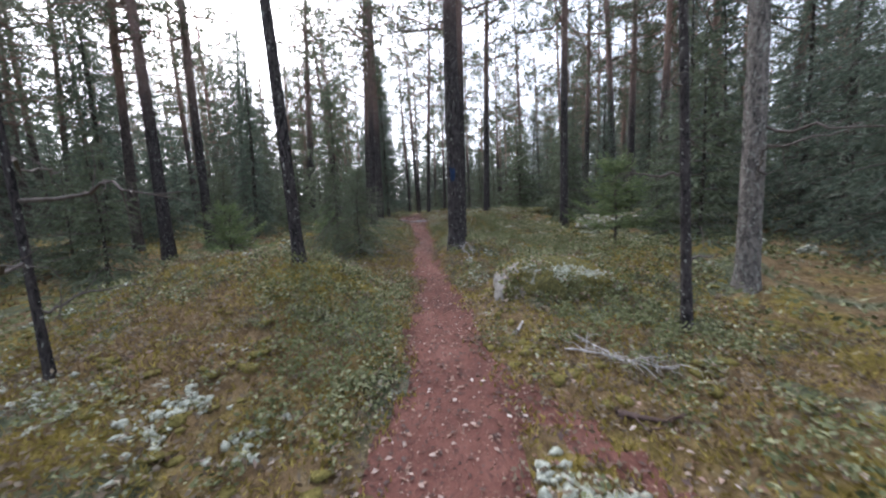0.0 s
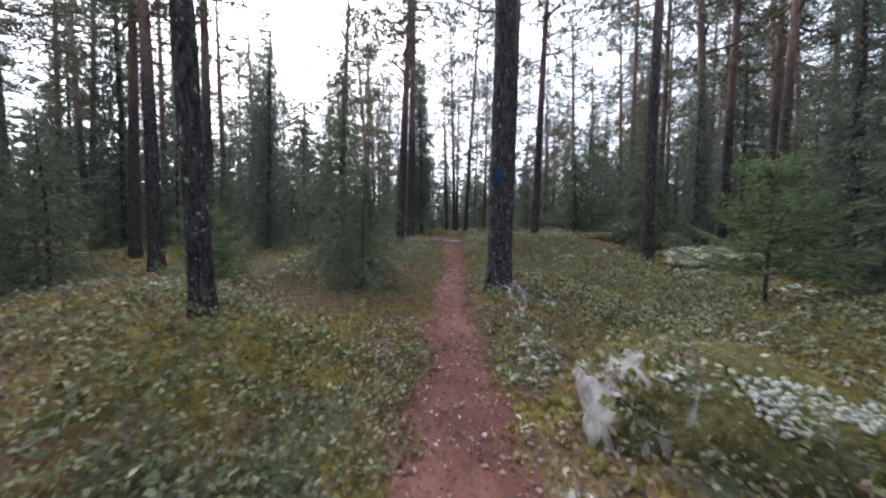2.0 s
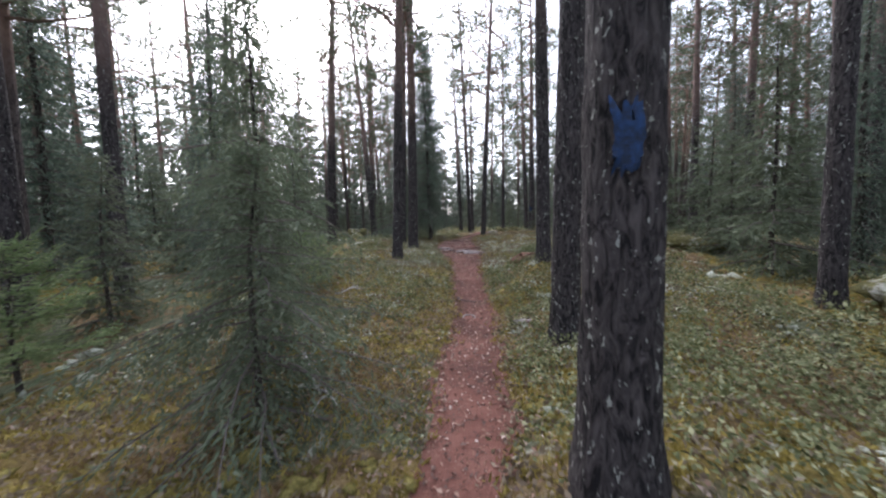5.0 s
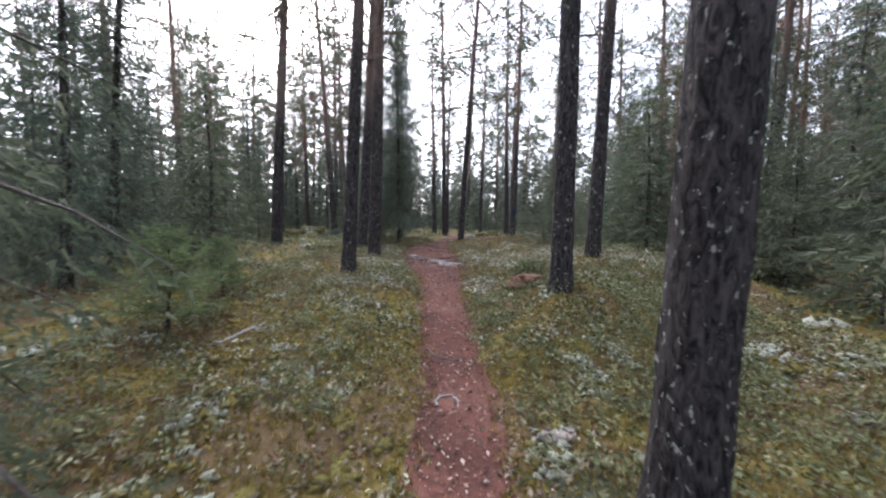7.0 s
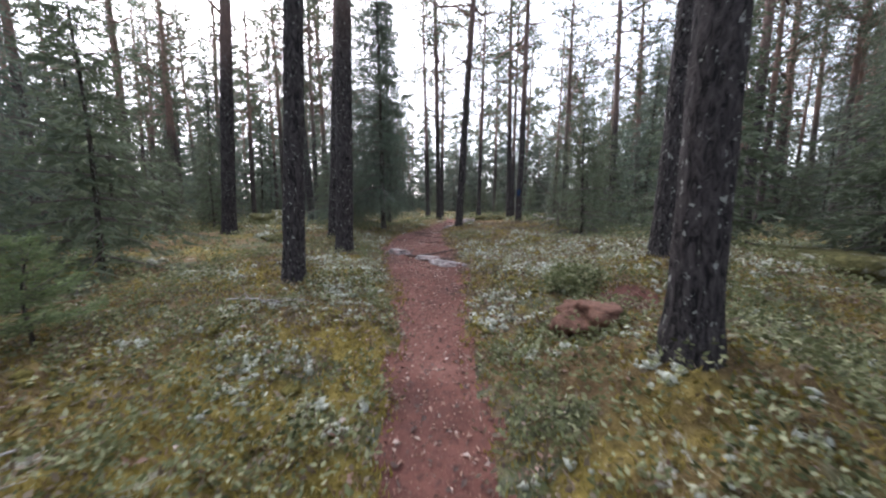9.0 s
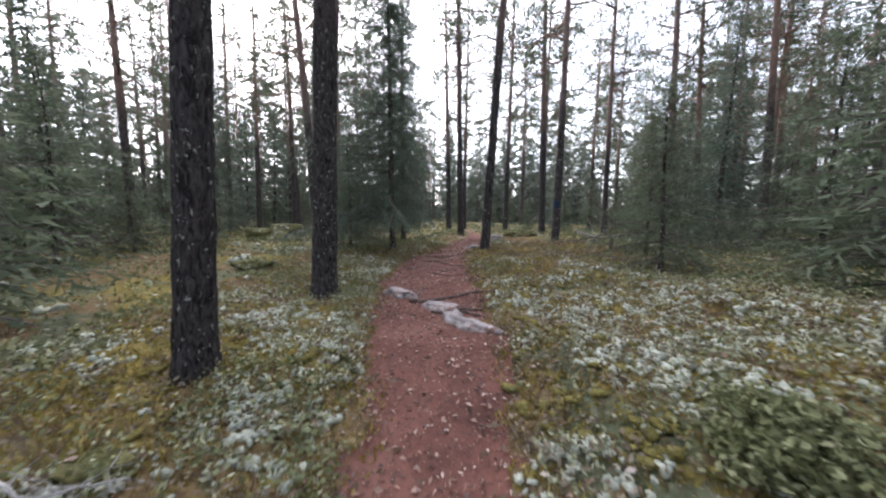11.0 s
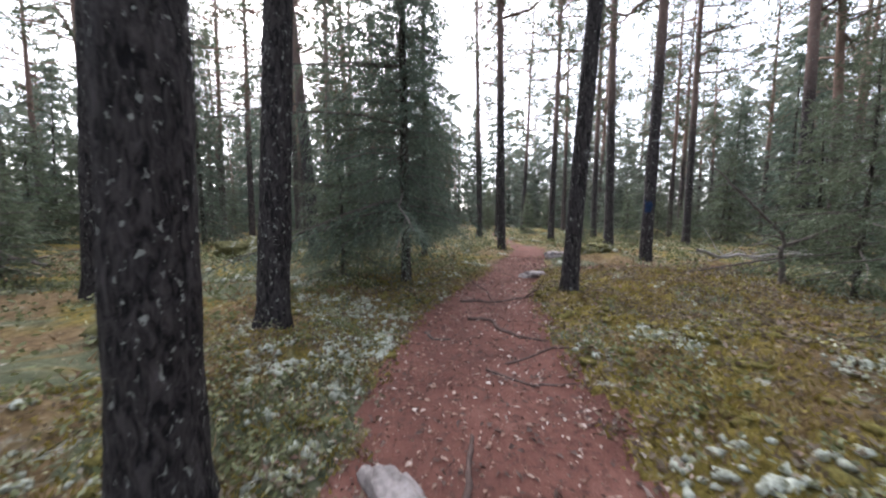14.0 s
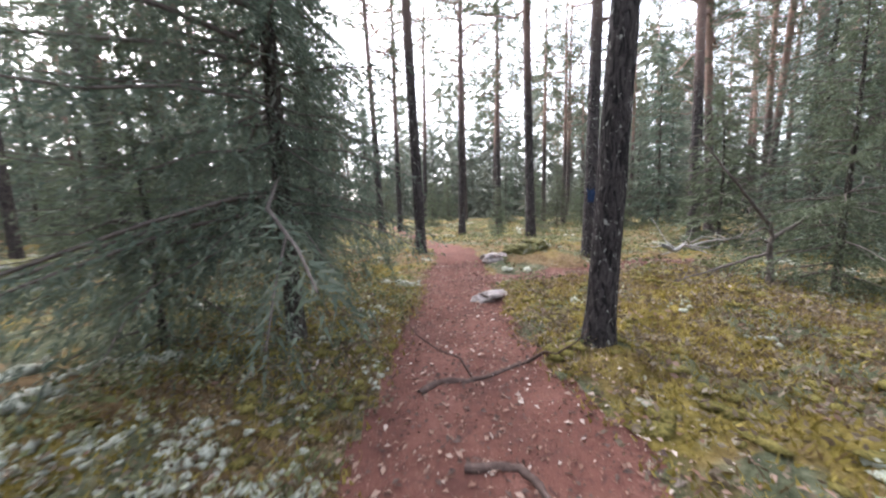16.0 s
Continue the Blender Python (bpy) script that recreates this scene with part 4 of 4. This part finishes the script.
root("root", ((-1.7, 19.0), (-1.3, 19.3), (-0.95, 19.2)), 0.014, DARKWOOD, R1, R2, 12)
S1 = "weathered grey fallen branch lying in the scrub"
root("fallen_branch", ((0.34, 7.0), (0.38, 6.6), (0.50, 6.2)), 0.010, GREYWOOD, S1, "branch", 21, lift=0.10, fork=18)
root("fallen_branch", ((0.46, 7.05), (0.56, 6.7), (0.52, 6.35)), 0.010, GREYWOOD, S1, "branch", 22, lift=0.14, fork=20)
root("fallen_branch", ((1.02, 2.85), (1.4, 2.62), (1.85, 2.58)), 0.012, GREYWOOD, S1, "branch", 23, lift=0.06, fork=22)
root("fallen_branch", ((1.2, 3.05), (1.35, 2.7), (1.6, 2.45)), 0.011, GREYWOOD, S1, "branch", 24, lift=0.06, fork=20)
root("fallen_branch", ((1.05, 2.0), (1.3, 1.95), (1.5, 2.05)), 0.022, DARKWOOD, "short dark broken branch beside the trail", "branch", 25, lift=0.02, fork=3)
root("fallen_branch", ((0.70, 3.32), (0.76, 3.45), (0.80, 3.58)), 0.020, GREYWOOD, "short pale broken stick on the moss", "stick", 26, lift=0.02)
root("fallen_branch", ((-2.3, 8.9), (-1.9, 8.4), (-1.5, 8.1)), 0.020, GREYWOOD, S1, "branch", 27, lift=0.07, fork=9)
root("fallen_branch", ((-3.1, 11.2), (-3.0, 11.6), (-3.0, 11.9)), 0.018, GREYWOOD, S1, "branch", 28, lift=0.10, fork=7)
root("fallen_branch", ((-3.31, 13.89), (-2.81, 13.79), (-2.41, 13.99)), 0.010, GREYWOOD, S1, "branch", 33, lift=0.08, fork=18)
root("fallen_branch", ((2.2, 12.15), (2.6, 12.4), (3.1, 12.7)), 0.022, TWIG, "brown fallen branch in the heath", "branch", 29, lift=0.06, fork=3)
root("fallen_branch", ((1.9, 23.6), (3.4, 24.8), (5.2, 25.6), (6.4, 26.2)), 0.035, GREYWOOD, "long thin grey fallen stem leaning in the brush", "branch", 30, lift=0.30, fork=14)
root("fallen_log", ((-17.5, 20.7), (-14.0, 21.1), (-11.2, 21.4)), 0.10, TWIG, "fallen brown log lying across the brush", "log", 31, 10, 0.25, fork=8)
root("fallen_branch", ((-12.0, 19.5), (-11.0, 20.2), (-9.6, 20.4)), 0.05, TWIG, "fallen bare branch in the brush", "branch", 32, lift=0.2, fork=10)

def bare_stem(parent, name, ends, thick, twigs, mat, seed, label):
    """A dead stem between two places, with short broken twigs."""
    r = np.random.default_rng(seed)
    a, b = (np.array(e, float) - np.array(parent.location) for e in ends)
    p = a + (b - a) * np.linspace(0, 1, 14)[:, None] + r.normal(size=(14, 3)) * thick * 0.25
    bits = [tube(p, np.linspace(thick, thick * 0.35, 14), 7)]
    for _ in range(twigs):
        q = p[int(r.integers(1, 14))]
        way = np.array([r.normal(), r.normal() * 0.5, 0.35 * r.normal() - 0.25]) + 0.3 * unit(b - a)
        bits.append(tube(limb_points(q, way, r.uniform(0.15, 0.55), -0.25, 5, 0.4, r), np.linspace(thick * 0.3, thick * 0.08, 5), 4))
    return part(name, mesh_np(name, *joined(bits), mat, True), parent, label)


snapped = tagged(new("dead_tree"), "snapped dead spruce with a leaning lichened stem on a dark stub", "dead tree")
snapped.location = (2.58, 22.45, top(2.58, 22.45))
bare_stem(snapped, "stub", ((2.58, 22.45, top(2.58, 22.45) - 0.1), (2.53, 22.5, 2.36)), 0.055, 3, TWIG, 1, "dark rotten stub")
bare_stem(snapped, "leaning_stem", ((2.56, 22.5, 2.30), (1.48, 22.6, 3.50)), 0.026, 16, TWIG, 2, "bare lichened stem")
bare_stem(snapped, "fallen_top", ((2.50, 22.52, 2.08), (4.3, 22.7, 2.85)), 0.030, 14, TWIG, 3, "bare fallen stem")
bare_stem(snapped, "low_branch", ((2.60, 22.5, 1.95), (1.05, 22.4, top(1.05, 22.4) + 0.05)), 0.022, 12, TWIG, 4, "thin dead branch")


# the broken root plate beside the pine
stone("root_plate", 0.36, 13.25, (0.62, 0.45, 0.30), ROTTEN, "reddish-brown rotten stump in berry scrub", "stump", 41, 25, 0.2, 0.4)
stone("root_plate", 2.9, 13.2, (0.4, 0.3, 0.22), ROTTEN, "small dark rotten stump in the heath", "stump", 42, 0, 0.2, 0.4)


# ---- low growth ----
def field(scale, seed):
    """A slow random field over the plan, from -1 to 1."""
    def at(x, y):
        return np.array([noise.noise(Vector((a * scale, b * scale, seed))) for a, b in zip(x, y)])
    return at


BERRY_AT, LICHEN_AT, HEATH_AT = field(0.75, 11.0), field(1.1, 23.0), field(0.6, 37.0)
TUFTS_AT, PALE_AT = field(3.4, 51.0), field(2.8, 67.0)


def around(x, y, cx, cy, rx, ry):
    return np.exp(-((x - cx) / rx) ** 2 - ((y - cy) / ry) ** 2)


PATCHES = ((-2.05, 1.95, 0.30), (-3.15, 16.1, 0.32), (-4.3, 17.2, 0.35), (-2.37, 15.65, 0.40), (-3.3, 18.75, 0.42), (-3.95, 20.32, 0.46), (-5.5, 21.4, 0.6), (-2.75, 19.3, 0.25), (-4.6, 19.2, 0.35), (1.0, 16.6, 0.6), (0.35, 15.4, 0.35))


def patch_at(x, y):
    """One in the middle of the bright lichen patches, nothing far from them."""
    return np.max([around(x, y, a, b, r, r) for a, b, r in PATCHES], axis=0)


def berry_wish(x, y):
    w = BERRY_AT(x, y) * 0.9 - 0.14 + 0.75 * TUFTS_AT(x, y) - 1.3 * patch_at(x, y)
    w += 0.8 * around(x, y, -1.2, 3.8, 1.0, 1.6) + 0.8 * around(x, y, 2.8, 8.5, 2.4, 3.0) + 0.9 * around(x, y, 1.0, 11.5, 1.2, 1.8)
    w += 0.9 * around(x, y, 0.7, 14.3, 0.4, 0.5) + 0.5 * around(x, y, -1.9, 11, 0.9, 1.5) - 0.7 * around(x, y, -2.8, 1.6, 1.6, 1.3) - 1.7 * around(x, y, -2.6, 6.7, 2.4, 1.3) - 0.8 * around(x, y, -1.6, 9.6, 1.0, 1.6)
    return w - 1.6 * around(x, y, 0.6, 21.4, 1.9, 2.0) - 0.6 * around(x, y, 0.3, 16.5, 1.4, 2.4) - 0.4 * around(x, y, -1.6, 8.9, 0.7, 1.6)


def lichen_wish(x, y):
    w = LICHEN_AT(x, y) * 0.9 - 0.46 + 0.8 * PALE_AT(x, y) + 1.5 * patch_at(x, y)
    w += 0.50 * around(x, y, 0.6, 16.3, 1.5, 2.6) + 0.6 * around(x, y, 2.6, 15.8, 1.8, 1.8) + 0.5 * around(x, y, -2.9, 18.6, 0.6, 1.7)
    w += 0.95 * around(x, y, -3.7, 5.5, 1.0, 0.45) + 0.7 * around(x, y, 5.6, 9.4, 1.8, 0.6) + 0.65 * around(x, y, -2.2, 14.0, 0.7, 1.3)
    w += 0.6 * around(x, y, -5.8, 9.9, 1.6, 0.7) + 0.4 * around(x, y, -6.5, 22.0, 1.5, 1.5)
    w -= 0.7 * around(x, y, -2.6, 6.7, 2.4, 1.4) + 0.6 * around(x, y, 0.5, 21.3, 1.8, 1.8)
    return w - 0.5 * around(x, y, 0.0, 4.5, 4.0, 2.5) * (y < 5)


def spots(count, x0, x1, y0, y1):
    return rng.uniform(x0, x1, count), rng.uniform(y0, y1, count)


def inside(x, y, box):
    """Thins the growth out towards the borders of its stretch."""
    d = np.minimum(np.minimum(x - box[0], box[1] - x), np.minimum(y - box[2], box[3] - y))
    return d > rng.random(len(x)) * 1.2


def scrub(name, count, box, per, size, tall, mat, wish, label, category, edge=0.03, shape="leaf", spread=0.06):
    """A sheet of low growth: many little leaves or tips on the ground."""
    x, y = spots(count, *box)
    keep = inside(x, y, box) & (lookup(GE, x, y) > edge) & (wish(x, y) + rng.normal(size=count) * 0.22 > 0)
    x, y = x[keep], y[keep]
    n = len(x)
    vigour = np.repeat(rng.uniform(0.55, 1.25, n), per)
    x, y = np.repeat(x, per), np.repeat(y, per)
    h = rng.random(n * per) ** 0.7 * tall * vigour
    x = x + rng.normal(size=n * per) * spread * vigour
    y = y + rng.normal(size=n * per) * spread * vigour
    at = np.stack([x, y, lookup(GZ, x, y) + h], 1)
    way = rng.normal(size=at.shape) * np.array([1, 1, 0.35]) + np.array([0, 0, 0.35])
    if shape == "leaf":
        v, f = leaves(at, way, size * rng.uniform(0.7, 1.4, len(at)), size * 0.62 * rng.uniform(0.7, 1.2, len(at)))
    else:
        at[:, 2] -= h
        way = rng.normal(size=at.shape) * np.array([0.55, 0.55, 0.1]) + np.array([0, 0, 0.8])
        v, f = blades(at, way, tall * rng.uniform(0.5, 1.3, len(at)), size * rng.uniform(0.6, 1.4, len(at)))
    ob = new(name, mesh_np(name, v, f, mat))
    return tagged(ob, label, category, kind="stuff")


NEAR, WIDE = (-5.4, 4.0, -1.0, 24.2), (-15, 13, -6, 42)
def beyond(x, y):
    return 2.0 * ((x > -4.5) & (x < 3.1) & (y > 0.2) & (y < 23))


scrub("berry_scrub", 22000, NEAR, 14, 0.042, 0.16, BERRY, lambda x, y: berry_wish(x, y), "grey-green berry scrub with small oval leaves", "shrub")
scrub("berry_scrub", 22000, WIDE, 7, 0.070, 0.17, BERRY, lambda x, y: berry_wish(x, y) + 0.28 - beyond(x, y), "grey-green berry scrub under the trees", "shrub", spread=0.12)
scrub("withered_scrub", 13000, NEAR, 6, 0.044, 0.08, DULLLEAF, lambda x, y: -0.4 * berry_wish(x, y) + 0.25, "brown withered leaves among the moss", "shrub", -0.10)
scrub("pale_tufts", 9000, NEAR, 12, 0.038, 0.10, PALE, lambda x, y: lichen_wish(x, y) * 0.8 + 0.06 + 0.3 * around(x, y, 0.6, 16.3, 1.6, 2.6), "pale grey-green leafy tufts in the moss", "shrub")
scrub("curled_leaves", 5000, NEAR, 3, 0.055, 0.03, CURLED, lambda x, y: TUFTS_AT(x, y) * 0.9 - 0.25 + 0.5 * around(x, y, 0.9, 5.6, 0.7, 0.7), "curled pinkish-brown dead leaves among the scrub", "leaf litter", -0.05)
scrub("moss", 30000, NEAR, 6, 0.018, 0.050, MOSS, lambda x, y: 0.45 - berry_wish(x, y) * 0.5, "yellow-green moss with fine tips", "moss", -0.07, "blade", 0.05)
scrub("heath", 18000, NEAR, 7, 0.012, 0.085, HEATH, lambda x, y: HEATH_AT(x, y) + 0.6 * around(x, y, -2.8, 1.6, 1.8, 1.6) + 0.7 * around(x, y, -3.2, 7.0, 2.2, 1.2), "dry orange-brown heath stalks", "heath", 0.02, "blade", 0.05)
scrub("heath", 9000, WIDE, 6, 0.026, 0.12, HEATH, lambda x, y: HEATH_AT(x, y) - beyond(x, y), "dry brown heath under the trees", "heath", 0.02, "blade", 0.10)


scrub("leafy_clump", 9000, (-1.0, 2.3, 12.7, 15.9), 12, 0.050, 0.20, BERRY, lambda x, y: 1.6 * around(x, y, 0.55, 14.35, 0.34, 0.34) - 1.0, "dense blue-green clump of berry leaves beside the pit", "shrub")


def cushions(name, count, box, wish, size, mat, label, category, edge=0.02, flat=0.75):
    """Cushions of lichen or moss: small knobbly domes in one sheet."""
    x, y = spots(count, *box)
    keep = inside(x, y, box) & (lookup(GE, x, y) > edge) & (wish(x, y) + rng.normal(size=count) * 0.15 > 0)
    x, y = x[keep], y[keep]
    nubs = 7
    wide = np.repeat(rng.uniform(0.5, 1.6, len(x)), nubs)
    x = np.repeat(x, nubs) + rng.normal(size=len(wide)) * size * 1.9 * wide
    y = np.repeat(y, nubs) + rng.normal(size=len(wide)) * size * 1.9 * wide
    free = lookup(GE, x, y) > 0
    x, y = x[free], y[free]
    bm = bmesh.new()
    bmesh.ops.create_icosphere(bm, subdivisions=1, radius=1)
    base = np.array([v.co[:] for v in bm.verts])
    tri = np.array([[v.index for v in f.verts] for f in bm.faces])
    bm.free()
    n, m = len(x), len(base)
    r = size * rng.uniform(0.35, 1.1, n)
    k = 1 + rng.normal(size=(n, m, 1)) * 0.36
    v = base[None] * k * r[:, None, None] * np.array([1, 1, flat]) * rng.uniform(0.75, 1.3, (n, 1, 3))
    v += np.stack([x, y, lookup(GZ, x, y) + r * 0.4 * flat], 1)[:, None]
    f = tri[None] + (np.arange(n) * m)[:, None, None]
    ob = new(name, mesh_np(name, v.reshape(-1, 3), f.reshape(-1, 3), mat))
    return tagged(ob, label, category, kind="stuff")


PALE_LABEL = "pale grey-white cushions of reindeer lichen"
cushions("lichen", 9500, NEAR, lichen_wish, 0.035, LICHEN, PALE_LABEL, "lichen")
cushions("lichen", 2600, WIDE, lambda x, y: lichen_wish(x, y) - beyond(x, y), 0.08, LICHEN, PALE_LABEL, "lichen")
cushions("moss_cushion", 1000, NEAR, lambda x, y: -0.6 * berry_wish(x, y) - 0.1 + 0.5 * PALE_AT(y, x), 0.065, CUSHION, "soft yellow-green cushions of moss", "moss", 0.06, 0.38)


def litter(count, box, inner, outside, mat, label):
    """Dead leaves and bits of bark that lie flat on the path and beside it."""
    x, y = spots(count, *box)
    e = lookup(GE, x, y)
    keep = (e > -inner) & (e < outside)
    x, y = x[keep], y[keep]
    at = np.stack([x, y, lookup(GZ, x, y) + 0.008], 1)
    way = rng.normal(size=at.shape) * np.array([1, 1, 0.18])
    side = np.cross(way, np.array([0, 0, 1.0]) + rng.normal(size=at.shape) * 0.35)
    way, side = unit(way), unit(side)
    L = (0.012 + 0.05 * rng.random(len(at)) ** 2.2)[:, None]
    W = L * rng.uniform(0.25, 0.7, len(at))[:, None]
    up = np.array([0, 0, 0.008])
    v = np.stack([at, at + way * L * 0.5 + side * W / 2 + up, at + way * L, at + way * L * 0.5 - side * W / 2 + up], 1).reshape(-1, 3)
    i = np.arange(len(at))[:, None] * 4
    ob = new("leaf_litter", mesh_np("leaf_litter", v, np.concatenate([i + [0, 1, 2], i + [0, 2, 3]], 0), mat))
    return tagged(ob, label, "leaf litter", kind="stuff")


litter(70000, (-5.0, 3.4, -1.5, 25.5), 2.0, 0.35, LITTER, "pale dead leaves and bark chips strewn on the path")
litter(60000, (-5.0, 3.4, -1.5, 25.5), 2.0, 0.1, DARKWOOD, "dark bark crumbs and needles strewn on the path")
